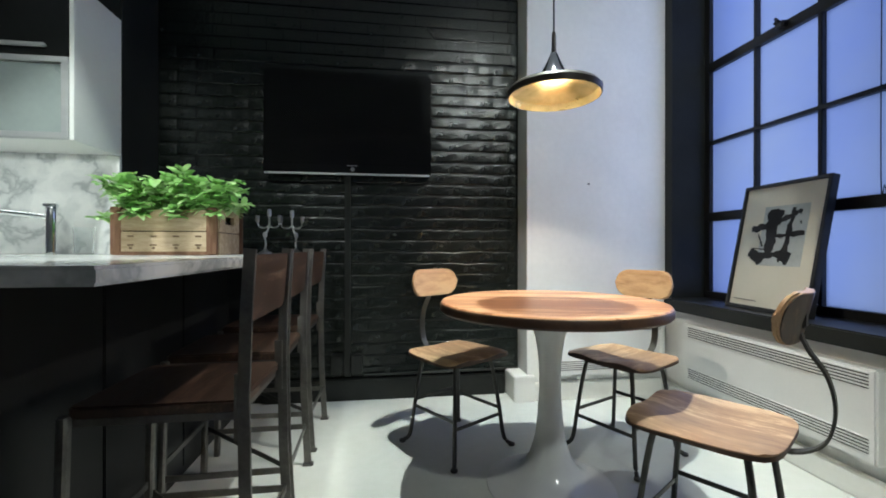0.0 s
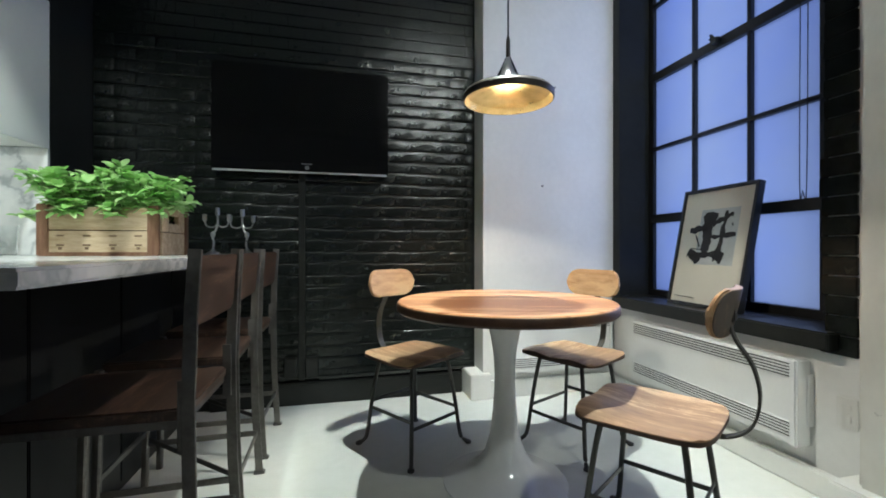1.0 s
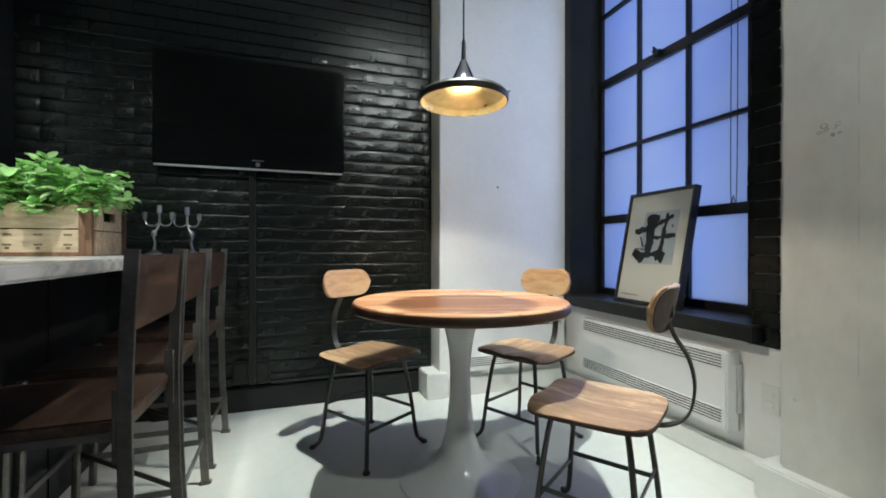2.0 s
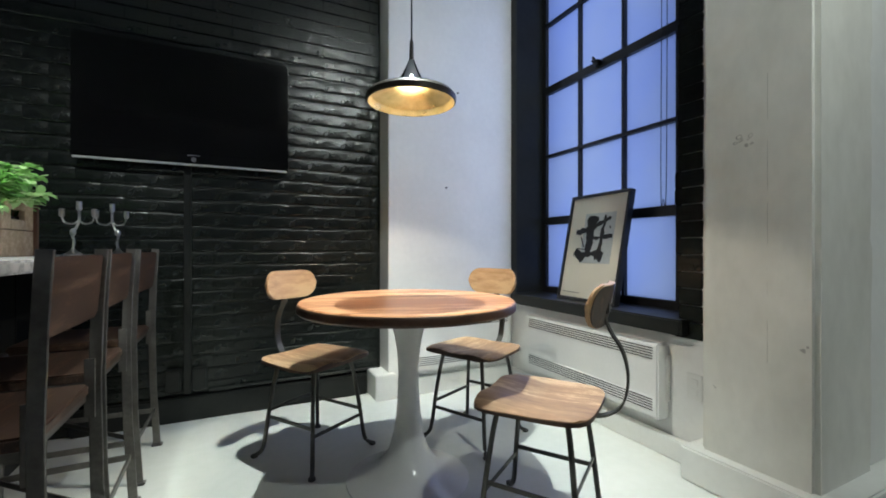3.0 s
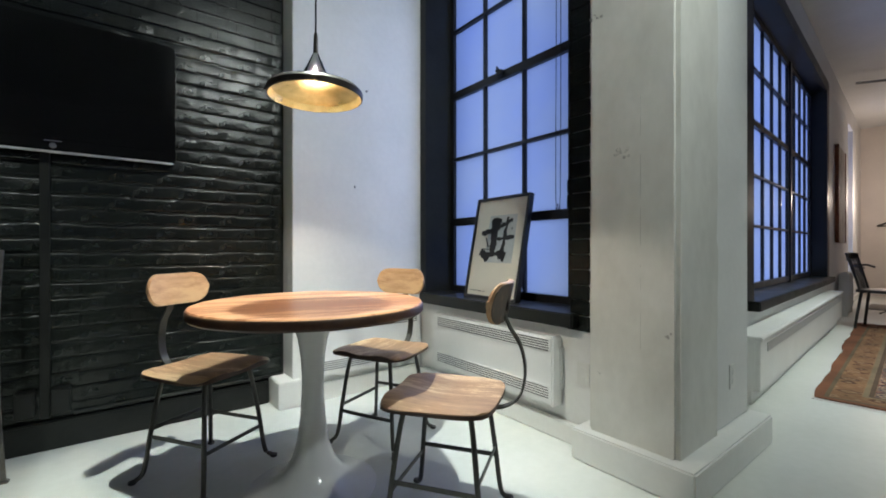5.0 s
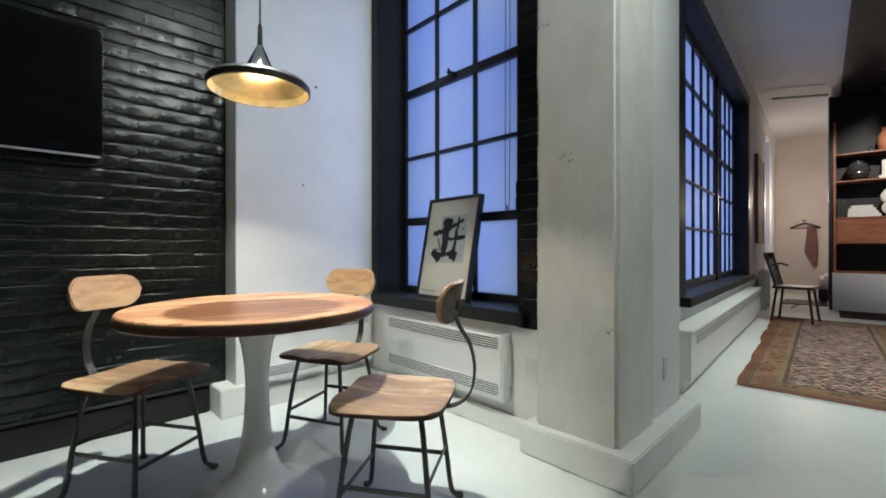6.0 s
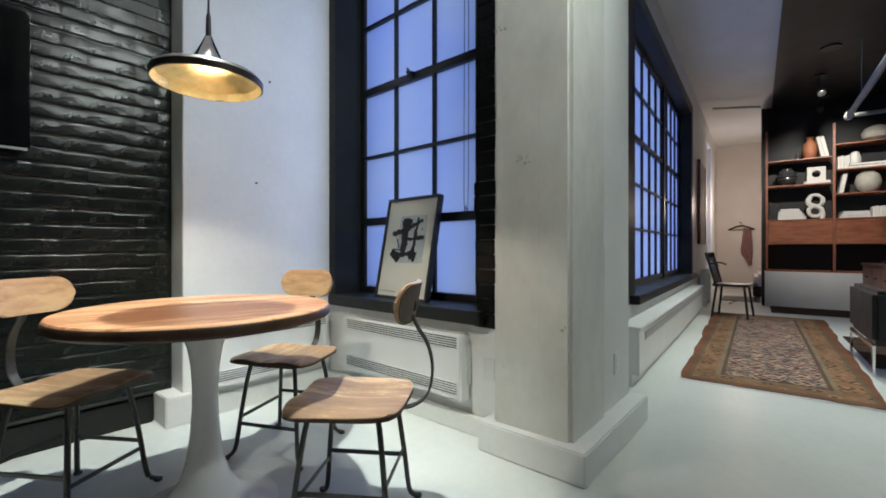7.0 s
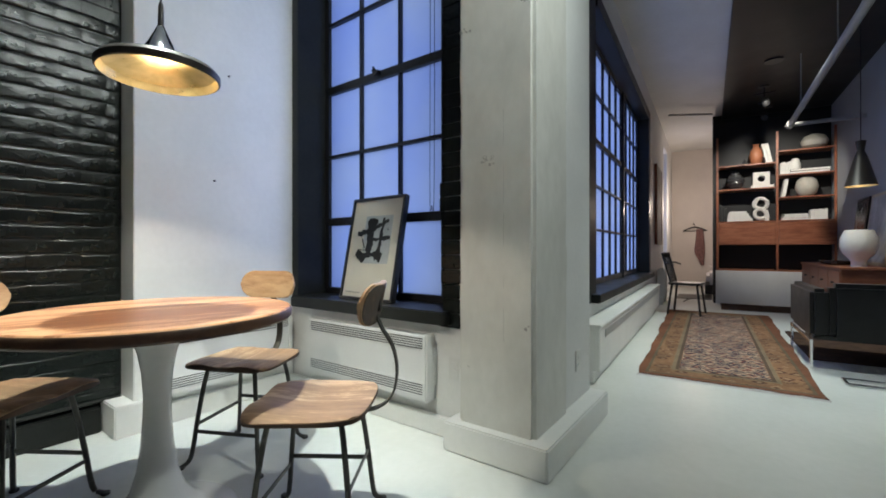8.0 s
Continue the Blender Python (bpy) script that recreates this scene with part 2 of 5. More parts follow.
CAB_BLACK = surface("black_lacquer", (0.008, 0.009, 0.009), (0.014, 0.015, 0.015), 0.4, scale=2, grain=40, bump=0.02, depth=0.001, spec=0.25)
ALU = surface("brushed_aluminium", (0.50, 0.51, 0.51), (0.60, 0.61, 0.61), 0.42, 0.5, scale=3, grain=60, bump=0.05, depth=0.001, stretch=(1, 12, 12))
CHROME = surface("chrome", (0.75, 0.76, 0.77), (0.85, 0.86, 0.87), 0.1, 1.0, bump=0, rvar=0.05)
FROST = surface("frosted_cabinet_glass", (0.23, 0.27, 0.26), (0.31, 0.35, 0.34), 0.3, scale=1.5, grain=40, bump=0.02, depth=0.001)
CHAIR_WOOD = wood("oak_seat_wood", (0.19, 0.10, 0.05), (0.38, 0.23, 0.125), (0.56, 0.38, 0.22), (14, 2, 14), 2.2, 0.46, 0.0, 0.075, 0)
CHAIR_BACK = wood("oak_back_wood", (0.24, 0.12, 0.058), (0.40, 0.225, 0.115), (0.54, 0.34, 0.185), (2, 14, 14), 2.2, 0.4, 0.15)
TABLE_WOOD = wood("walnut_tabletop", (0.27, 0.105, 0.048), (0.47, 0.21, 0.10), (0.66, 0.36, 0.19), (2, 16, 16), 2.0, 0.34, 0.1, 0.062, 1, 0.34)
# the table's own dark edge; on the seats its darkness stands for shade
RIM_WOOD = surface("charred_edge_and_seat_shade", (0.035, 0.017, 0.010), (0.085, 0.04, 0.02), 0.45, scale=14, grain=90, bump=0.5, depth=0.004)
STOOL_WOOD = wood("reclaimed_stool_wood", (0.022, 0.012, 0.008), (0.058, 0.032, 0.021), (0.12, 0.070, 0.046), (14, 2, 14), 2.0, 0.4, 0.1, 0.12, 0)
IRON = surface("dark_wrought_iron", (0.055, 0.055, 0.052), (0.115, 0.112, 0.10), 0.42, 0.8, scale=9, grain=80, bump=0.25, depth=0.002)
STOOL_STEEL = surface("raw_steel", (0.10, 0.095, 0.088), (0.22, 0.21, 0.195), 0.45, 0.8, scale=9, grain=80, bump=0.2, depth=0.002)
TULIP = surface("white_tulip_enamel", (0.74, 0.74, 0.73), (0.80, 0.80, 0.79), 0.15, scale=2, grain=40, bump=0.01, depth=0.001, rvar=0.04)
SCREEN = surface("tv_screen", (0.003, 0.003, 0.003), (0.005, 0.005, 0.005), 0.09, bump=0, rvar=0.02, spec=0.3)
TV_PLASTIC = surface("tv_gloss_plastic", (0.003, 0.003, 0.003), (0.006, 0.006, 0.006), 0.12, bump=0, rvar=0.03, spec=0.3)
CRATE = wood("crate_pine", (0.30, 0.19, 0.10), (0.46, 0.33, 0.20), (0.60, 0.46, 0.31), (2, 14, 14), 3.5, 0.7)
CRATE_DARK = wood("crate_corner_wood", (0.09, 0.04, 0.022), (0.17, 0.08, 0.045), (0.25, 0.13, 0.075), (14, 14, 2), 3.5, 0.65)
INK = surface("black_print", (0.012, 0.012, 0.012), (0.03, 0.03, 0.03), 0.6, bump=0)
STAMP = surface("faded_stamp_ink", (0.16, 0.10, 0.06), (0.24, 0.16, 0.10), 0.8, bump=0)
STEM = surface("herb_stem", (0.10, 0.22, 0.05), (0.16, 0.32, 0.08), 0.5, bump=0)
SOIL = surface("potting_soil", (0.02, 0.014, 0.01), (0.05, 0.035, 0.02), 0.95, scale=20, bump=0.8, depth=0.01)
BRASS = surface("hammered_brass", (0.58, 0.40, 0.15), (0.90, 0.70, 0.34), 0.30, 0.95, scale=11, grain=30, bump=0.45, depth=0.006)
BRASS_OUT = surface("black_patina", (0.018, 0.014, 0.012), (0.035, 0.028, 0.022), 0.4, 0.3, scale=8, grain=60, bump=0.2, depth=0.002)
SILVER = surface("tarnished_silver", (0.30, 0.30, 0.29), (0.55, 0.54, 0.52), 0.3, 1.0, scale=20, grain=80, bump=0.2, depth=0.002)
MAT_BOARD = surface("cream_mount_board", (0.70, 0.68, 0.58), (0.75, 0.73, 0.63), 0.8, bump=0.02)
PRINT_GROUND = surface("grey_print_ground", (0.42, 0.47, 0.47), (0.55, 0.59, 0.58), 0.7, scale=9, bump=0)
FRAME_BLACK = surface("black_frame_wood", (0.010, 0.010, 0.010), (0.02, 0.02, 0.02), 0.35, bump=0.05)
PANE = frosted_pane()
DUSK_SKY = glow("dusk_sky_glow", (0.29, 0.425, 0.85), 1.08, 0.16)
RUG = rug_material()
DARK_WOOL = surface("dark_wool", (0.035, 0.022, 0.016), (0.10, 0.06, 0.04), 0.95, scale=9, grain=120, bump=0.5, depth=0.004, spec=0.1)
LEATHER = surface("black_leather", (0.007, 0.007, 0.008), (0.016, 0.016, 0.017), 0.32, scale=6, grain=160, bump=0.3, depth=0.003)
TEAK = wood("teak_veneer", (0.12, 0.034, 0.016), (0.22, 0.07, 0.033), (0.32, 0.12, 0.06), (10, 2, 14), 2.0, 0.4)
SHELF_BACK = surface("black_shelf_back", (0.006, 0.006, 0.006), (0.012, 0.012, 0.012), 0.6, bump=0.02)
CERAMIC = surface("white_ceramic", (0.66, 0.64, 0.58), (0.76, 0.74, 0.69), 0.35, scale=5, bump=0.05)
STONE_VASE = surface("speckled_stone_vase", (0.36, 0.34, 0.28), (0.50, 0.47, 0.40), 0.6, scale=10, grain=90, bump=0.2)
TERRACOTTA = surface("terracotta", (0.34, 0.12, 0.055), (0.46, 0.19, 0.09), 0.5, scale=6, bump=0.1)
DARK_POT = surface("dark_glazed_pot", (0.03, 0.03, 0.032), (0.07, 0.07, 0.07), 0.25, scale=5, bump=0.05)
PAPER = surface("book_paper", (0.66, 0.65, 0.60), (0.76, 0.75, 0.70), 0.8, scale=30, bump=0.1)
RED_BOOK = surface("red_book_cloth", (0.30, 0.02, 0.025), (0.42, 0.04, 0.04), 0.7, bump=0.1)
GREEN_BOOK = surface("sage_book_cloth", (0.40, 0.45, 0.38), (0.50, 0.55, 0.47), 0.7, bump=0.1)
PIPE = surface("grey_pipe_paint", (0.30, 0.30, 0.285), (0.38, 0.38, 0.36), 0.5, scale=6, bump=0.1)
SCARF = surface("patterned_scarf", (0.10, 0.05, 0.05), (0.34, 0.18, 0.16), 0.9, scale=40, grain=90, bump=0.2)
LINEN = surface("white_bed_linen", (0.66, 0.63, 0.60), (0.76, 0.73, 0.70), 0.9, scale=6, bump=0.3, depth=0.02)
ART = surface("abstract_canvas", (0.30, 0.26, 0.22), (0.72, 0.68, 0.60), 0.8, scale=3.5, grain=12, bump=0.05)
GILT = surface("pale_gilt_wood", (0.44, 0.34, 0.17), (0.64, 0.53, 0.32), 0.4, 0.2, scale=8, grain=50, bump=0.2)
OUTLET = surface("white_outlet_plastic", (0.70, 0.70, 0.67), (0.74, 0.74, 0.71), 0.4, bump=0)


def leaf_material():
    m, nodes, links, b = material("basil_leaf")
    g, n = nodes.new("ShaderNodeNewGeometry"), noise_node(nodes, links, 40, 3)
    r = ramp(nodes, [(0.0, (0.14, 0.36, 0.08)), (0.5, (0.33, 0.62, 0.19)), (1.0, (0.56, 0.78, 0.38))])
    a = nodes.new("ShaderNodeMath")
    a.operation = "MULTIPLY_ADD"
    a.inputs[1].default_value = 0.3
    links.new(n.outputs["Fac"], a.inputs[0])
    links.new(g.outputs["Random Per Island"], a.inputs[2])
    links.new(a.outputs[0], r.inputs[0])
    links.new(r.outputs[0], b.inputs["Base Color"])
    b.inputs["Roughness"].default_value = 0.4
    tr, mx = nodes.new("ShaderNodeBsdfTranslucent"), nodes.new("ShaderNodeMixShader")
    links.new(r.outputs[0], tr.inputs["Color"])
    mx.inputs[0].default_value = 0.35
    links.new(b.outputs[0], mx.inputs[1])
    links.new(tr.outputs[0], mx.inputs[2])
    links.new(mx.outputs[0], nodes["Material Output"].inputs[0])
    return m


LEAF = leaf_material()


def brick_variation(m):
    """Each brick takes its own tone."""
    t = m.node_tree
    b = t.nodes["Principled BSDF"]
    src = b.inputs["Roughness"].links[0].from_socket
    info, a = t.nodes.new("ShaderNodeObjectInfo"), t.nodes.new("ShaderNodeMath")
    a.operation = "MULTIPLY_ADD"
    a.inputs[1].default_value = 0.03
    t.links.new(info.outputs["Random"], a.inputs[0])
    t.links.new(src, a.inputs[2])
    t.links.new(a.outputs[0], b.inputs["Roughness"])


brick_variation(BLACK_BRICK)


# ---- mesh helpers ----
def box(x0, x1, y0, y1, z0, z1, bevel=0.003, bm=None):
    bm = bm or bmesh.new()
    r = bmesh.ops.create_cube(bm, size=1.0)
    bmesh.ops.transform(bm, verts=r["verts"], matrix=Matrix.Translation(((x0 + x1) / 2, (y0 + y1) / 2, (z0 + z1) / 2)) @ Matrix.Diagonal((x1 - x0, y1 - y0, z1 - z0, 1)))
    if bevel:
        edges = list({e for v in r["verts"] for e in v.link_edges})
        bmesh.ops.bevel(bm, geom=edges, offset=min(bevel, 0.45 * min(x1 - x0, y1 - y0, z1 - z0)), segments=2, affect="EDGES")
    return bm


def lathe(profile, seg=40, bm=None, m=None, caps=True):
    bm = bm or bmesh.new()
    rings = []
    for r, z in profile:
        rings.append([bm.verts.new((m or Matrix()) @ Vector((r * math.cos(2 * math.pi * k / seg), r * math.sin(2 * math.pi * k / seg), z))) for k in range(seg)])
    for a, b in zip(rings, rings[1:]):
        for k in range(seg):
            bm.faces.new((a[k], a[(k + 1) % seg], b[(k + 1) % seg], b[k]))
    if caps:
        bm.faces.new(rings[0][::-1])
        bm.faces.new(rings[-1])
    return bm


def smooth_path(points, n=5):
    """Catmull-Rom through the points."""
    p = [Vector(q) for q in points]
    p = [2 * p[0] - p[1]] + p + [2 * p[-1] - p[-2]]
    out = []
    for i in range(1, len(p) - 2):
        for k in range(n):
            t = k / n
            out.append(0.5 * ((2 * p[i]) + (p[i + 1] - p[i - 1]) * t + (2 * p[i - 1] - 5 * p[i] + 4 * p[i + 1] - p[i + 2]) * t * t + (3 * p[i] - p[i - 1] - 3 * p[i + 1] + p[i + 2]) * t ** 3))
    return out + [p[-2]]


def sweep(points, w, h=None, seg=10, bm=None, side=None, ends=1.0):
    """A round bar (h None) or a flat bar w x h along the points; side: the flat bar's wide direction."""
    bm = bm or bmesh.new()
    p = [Vector(q) for q in points]
    rings = []
    for i, c in enumerate(p):
        d = (p[min(i + 1, len(p) - 1)] - p[max(i - 1, 0)]).normalized()
        s = Vector(side) if side else (Vector((0, 0, 1)) if abs(d.z) < 0.8 else Vector((1, 0, 0)))
        b = d.cross(s).normalized()
        s = b.cross(d).normalized()
        if h is None:
            ring = [c + w * (math.cos(2 * math.pi * k / seg) * s + math.sin(2 * math.pi * k / seg) * b) for k in range(seg)]
        else:
            e = 0.22 * min(w, h)
            ring = [c + s * x * (w / 2) + b * y * (h / 2) + s * ex * e + b * ey * e for x, y, ex, ey in
                    ((1, 1, 0, -1), (1, 1, -1, 0), (-1, 1, 1, 0), (-1, 1, 0, -1), (-1, -1, 0, 1), (-1, -1, 1, 0), (1, -1, -1, 0), (1, -1, 0, 1))]
        rings.append([bm.verts.new(v) for v in ring])
    n = len(rings[0])
    for a, b in zip(rings, rings[1:]):
        for k in range(n):
            bm.faces.new((a[k], a[(k + 1) % n], b[(k + 1) % n], b[k]))
    bm.faces.new(rings[0][::-1])
    bm.faces.new(rings[-1])
    return bm


def prism(outline, z0, z1, bevel=0.0, bm=None, seg=2):
    bm = bm or bmesh.new()
    lo = [bm.verts.new((x, y, z0)) for x, y in outline]
    hi = [bm.verts.new((x, y, z1)) for x, y in outline]
    n = len(lo)
    faces = [bm.faces.new(lo[::-1]), bm.faces.new(hi)]
    for k in range(n):
        bm.faces.new((lo[k], lo[(k + 1) % n], hi[(k + 1) % n], hi[k]))
    if bevel:
        edges = list({e for f in faces for e in f.edges})
        bmesh.ops.bevel(bm, geom=edges, offset=bevel, segments=seg, affect="EDGES")
    return bm


def rounded(w, d, r, n=6):
    """A rounded rectangle's outline, centred."""
    out = []
    for cx, cy, a0 in ((w / 2 - r, d / 2 - r, 0), (-w / 2 + r, d / 2 - r, 90), (-w / 2 + r, -d / 2 + r, 180), (w / 2 - r, -d / 2 + r, 270)):
        for k in range(n + 1):
            a = radians(a0 + 90 * k / n)
            out.append((cx + r * math.cos(a), cy + r * math.sin(a)))
    return out


def mesh_of(name, bm, mat, smooth=40):
    bmesh.ops.recalc_face_normals(bm, faces=bm.faces)
    me = bpy.data.meshes.new(name)
    bm.to_mesh(me)
    bm.free()
    me.materials.append(mat)
    if smooth:
        me.shade_smooth()
        me.set_sharp_from_angle(angle=radians(smooth))
    return me


def part(name, bm, mat, parent, label="", at=None, smooth=40):
    ob = new(name, mesh_of(name, bm, mat, smooth))
    ob.parent = parent
    if at is not None:
        ob.matrix_basis = at
    if label:
        ob["label"] = label
    return ob


def thing(name, label, category, at=None, group="", kind=""):
    ob = new(name)
    ob.empty_display_size = 0.05
    if at is not None:
        ob.matrix_basis = at
    return tagged(ob, label, category, group, kind)


def solid(name, bm, mat, label, category, at=None, group="", kind="", smooth=40):
    ob = new(name, mesh_of(name, bm, mat, smooth))
    if at is not None:
        ob.matrix_basis = at
    return tagged(ob, label, category, group, kind)


def structure(name, bm, mat, label, category, at=None):
    return solid(name, bm, mat, label, category, at, kind="structure")


# ---- the shell ----
CEIL = 3.45
structure("floor", box(-4.2, 13.5, -4.2, 4.2, -0.12, 0.0, 0), FLOOR, "glossy pale painted concrete floor", "floor")
structure("ceiling", box(-4.2, 13.5, -4.2, 4.2, CEIL, CEIL + 0.1, 0), CEILING, "plain white painted ceiling", "ceiling")
structure("ceiling_soffit", box(-0.6, 6.42, -2.43, -0.9, CEIL - 0.09, CEIL - 0.004, 0.004), BLACK_PAINT, "black painted lowered ceiling strip", "ceiling", LIVING)
wall_north = structure("wall_north", box(-1.35, 0.886, 2.7385, 2.95, 0, CEIL, 0), BLACK_BRICK, "glossy black painted brick wall", "wall")
structure("baseboard_north", box(-0.75, 0.79, 2.705, 2.742, 0, 0.135, 0.006), BLACK_PAINT, "black painted wooden baseboard", "baseboard")
structure("wall_kitchen", box(-4.2, -1.352, 2.39, 2.95, 0, CEIL, 0), BLACK_PAINT, "black painted kitchen back wall", "wall")
structure("wall_white", box(0.888, 2.6, 2.56, 2.95, 0, CEIL, 0.004), WHITE_WALL, "white plastered wall beside the brick", "wall")
structure("baseboard_white", box(0.935, 1.80, 2.535, 2.56, 0, 0.115, 0.005), TRIM, "white painted baseboard", "baseboard")
structure("trim_block", box(0.795, 0.932, 2.525, 2.74, 0, 0.165, 0.006), TRIM, "white painted plinth block at the wall edge", "trim")

# window wall of the nook, opening y 1.23..2.50, z 0.63..3.12
structure("wall_east_lower", box(1.84, 2.3, 1.0, 2.56, 0, 0.575, 0.003), WHITE_WALL, "white wall under the nook window", "wall")
structure("wall_east_upper", box(1.84, 2.3, 1.0, 2.56, 3.12, CEIL, 0), BLACK_PAINT, "black painted wall above the window", "wall")
structure("wall_east_jamb", box(1.84, 2.3, 1.0, 1.23, 0.575, 3.12, 0), WHITE_WALL, "wall beside the window", "wall")
structure("baseboard_east", box(1.80, 1.84, 1.06, 2.535, 0, 0.095, 0.005), TRIM, "white painted baseboard under the heater", "baseboard")
structure("window_reveal_left", box(1.836, 2.3, 2.49, 2.56, 0.575, 3.12, 0.002), BLACK_PAINT, "black painted window reveal", "window reveal")
structure("window_reveal_right", box(2.07, 2.3, 1.23, 1.395, 0.575, 3.12, 0.002), BLACK_PAINT, "black painted window reveal", "window reveal")
structure("window_sill_1", box(1.775, 2.14, 1.19, 2.49, 0.575, 0.645, 0.006), BLACK_PAINT, "black painted deep window sill", "window sill")
# black painted brick border on the wall face, with a ragged inner edge
border = bmesh.new()
rb = random.Random(4)
for k in range(34):
    z = 0.56 + k * 0.0755
    box(1.826 + rb.uniform(0, 0.004), 1.92, 1.128 + rb.uniform(-0.003, 0.003), 1.236 + rb.choice((0, 0, 0.012, 0.02)) * (1 if z < 1.3 else 0.3), z, z + 0.072, 0.004, border)
structure("window_border", border, BLACK_BRICK, "black painted brick border beside the window", "window border")


def window(name, at, ys, zs, thick, label, bar=0.022, depth=0.04):
    """Steel sash window in its plane: x is the way out, ys and zs the bar lines; thick: the heavier cross bars."""
    w = thing(name, label, "window", at, kind="structure")
    for y in ys:
        b = 0.045 if y in (ys[0], ys[-1]) else bar
        part("mullion", box(-depth / 2, depth / 2, y - b / 2, y + b / 2, zs[0], zs[-1], 0.003), FRAME_BLACK, w)
    for z in zs:
        b = 0.055 if z in thick else bar
        part("glazing_bar", box(-depth / 2 - 0.004, depth / 2 + 0.004, ys[0], ys[-1], z - b / 2, z + b / 2, 0.003), FRAME_BLACK, w)
    for y0, y1 in zip(ys, ys[1:]):
        for z0, z1 in zip(zs, zs[1:]):
            p = part("pane", box(0.006, 0.010, y0 + 0.008, y1 - 0.008, z0 + 0.008, z1 - 0.008, 0), PANE, w, smooth=0)
            p.visible_shadow = False
    return w


Z1 = [0.66, 1.165, 1.64, 2.125, 2.61, 3.10]
w1 = window("window_1", pose(2.09, 0, 0), [1.40, 1.757, 2.115, 2.472], Z1, (0.66, 1.165, 2.125, 3.10), "black steel multi-pane sash window with frosted dusk-blue panes")
latch = bmesh.new()
box(-0.055, -0.01, 1.915, 1.965, 2.115, 2.15, 0.006, latch)
sweep([(-0.04, 1.94, 2.14), (-0.07, 1.94, 2.16), (-0.085, 1.93, 2.13)], 0.008, bm=latch)
part("latch", latch, FRAME_BLACK, w1)
solid("blind_cord", sweep(smooth_path([(2.03, 1.445, 3.05), (2.03, 1.44, 2.2), (2.03, 1.445, 1.26), (2.028, 1.46, 1.225), (2.03, 1.475, 1.26), (2.03, 1.472, 2.2), (2.03, 1.47, 3.05)], 4), 0.0022, seg=5),
      SLOT, "thin dark looped blind cord hanging by the window", "blind cord")
structure("backdrop_1", box(2.32, 2.34, 0.9, 2.9, 0.3, CEIL, 0), DUSK_SKY, "plain dusk-blue evening sky outside", "backdrop")

# pillar between the nook and the living room
structure("pillar_plinth", box(1.692, 2.60, 0.607, 1.135, 0, 0.14, 0.007), TRIM, "white painted boxed plinth round the pillar", "plinth")
post = box(1.745, 2.148, 0.686, 1.080, 0.11, CEIL, 0.018)
bmesh.ops.subdivide_edges(post, edges=[e for e in post.edges if e.calc_length() > 2], cuts=90)
for v in post.verts:
    n = noise.noise((v.co.x * 9, v.co.y * 9, v.co.z * 6)) * 0.004 + max(0, noise.noise((v.co.x * 30, v.co.y * 30, v.co.z * 22)) - 0.25) * 0.012
    v.co.x += n * (1 if v.co.x < 1.9 else -1)
    v.co.y += n * 0.7 * (1 if v.co.y < 0.9 else -1)
structure("pillar", post, PILLAR, "old white painted timber pillar with knots and chips", "pillar")
structure("pillar_side", box(2.155, 2.56, 0.70, 1.12, 0.14, CEIL, 0.006), WHITE_WALL, "white painted wall end behind the pillar", "wall")
rkn = random.Random(8)
for name, y, z, s, n in (("knot", 0.911, 1.375, 0.034, 11), ("knot", 0.735, 2.05, 0.026, 7), ("knot", 1.03, 2.0, 0.024, 7), ("chip", 0.80, 0.37, 0.010, 3), ("chip", 1.02, 0.41, 0.012, 3), ("chip", 0.72, 0.62, 0.016, 4)):
    kb = bmesh.new()
    for _ in range(n):
        r0 = rkn.uniform(0.12, 0.36) * s
        place = (1.7452, y + rkn.gauss(0, 0.55) * s, z + rkn.gauss(0, 0.32) * s)
        lathe([(r0, 0), (r0 * 0.8, 0.0012), (r0 * 0.3, 0.0006)], 9, bm=kb, m=Matrix.Translation(place) @ Matrix.Rotation(radians(-90), 4, "Y") @ Matrix.Rotation(rkn.uniform(0, 3), 4, "Z") @ Matrix.Diagonal((1.0, rkn.uniform(0.5, 1.6), 1, 1)))
    structure("pillar_" + name, kb, KNOT, "painted-over %s in the timber pillar" % name, name)
structure("pillar_nail", lathe([(0.009, 0), (0.007, 0.003), (0.002, 0.004)], 12, m=Matrix.Translation((1.80, 0.6915, 0.325)) @ Matrix.Rotation(radians(90), 4, "X")), SLOT, "rusty nail hole in the pillar", "nail hole")
structure("pillar_crack", box(1.7445, 1.7452, 0.8350, 0.8358, 0.55, 1.6, 0), KNOT, "long thin shrinkage crack in the timber", "crack")

# living room window wall, in its own turned frame: face v = 0.10
structure("wall_living_lower", box(-0.45, 9.4, 0.10, 0.45, 0, 0.53, 0.003), WHITE_WALL, "white wall under the living room window", "wall", LIVING)
structure("wall_living_upper", box(-0.45, 9.4, 0.10, 0.45, 3.12, CEIL, 0), WHITE_WALL, "white wall above the living room window", "wall", LIVING)
structure("wall_living_near", box(-0.45, 0.66, 0.10, 0.45, 0.53, 3.12, 0), BLACK_PAINT, "black painted wall beside the window", "wall", LIVING)
structure("wall_living_mid", box(4.40, 6.9, 0.10, 0.45, 0.53, 3.12, 0.003), WHITE_WALL, "white wall between the living room windows", "wall", LIVING)
structure("wall_living_far", box(7.7, 9.4, 0.10, 0.45, 0.53, 3.12, 0.003), WHITE_WALL, "white wall beyond the far window", "wall", LIVING)
structure("window_border_far", box(4.26, 4.42, 0.085, 0.40, 0.55, 3.10, 0.004), BLACK_PAINT, "black painted window border", "window border", LIVING)
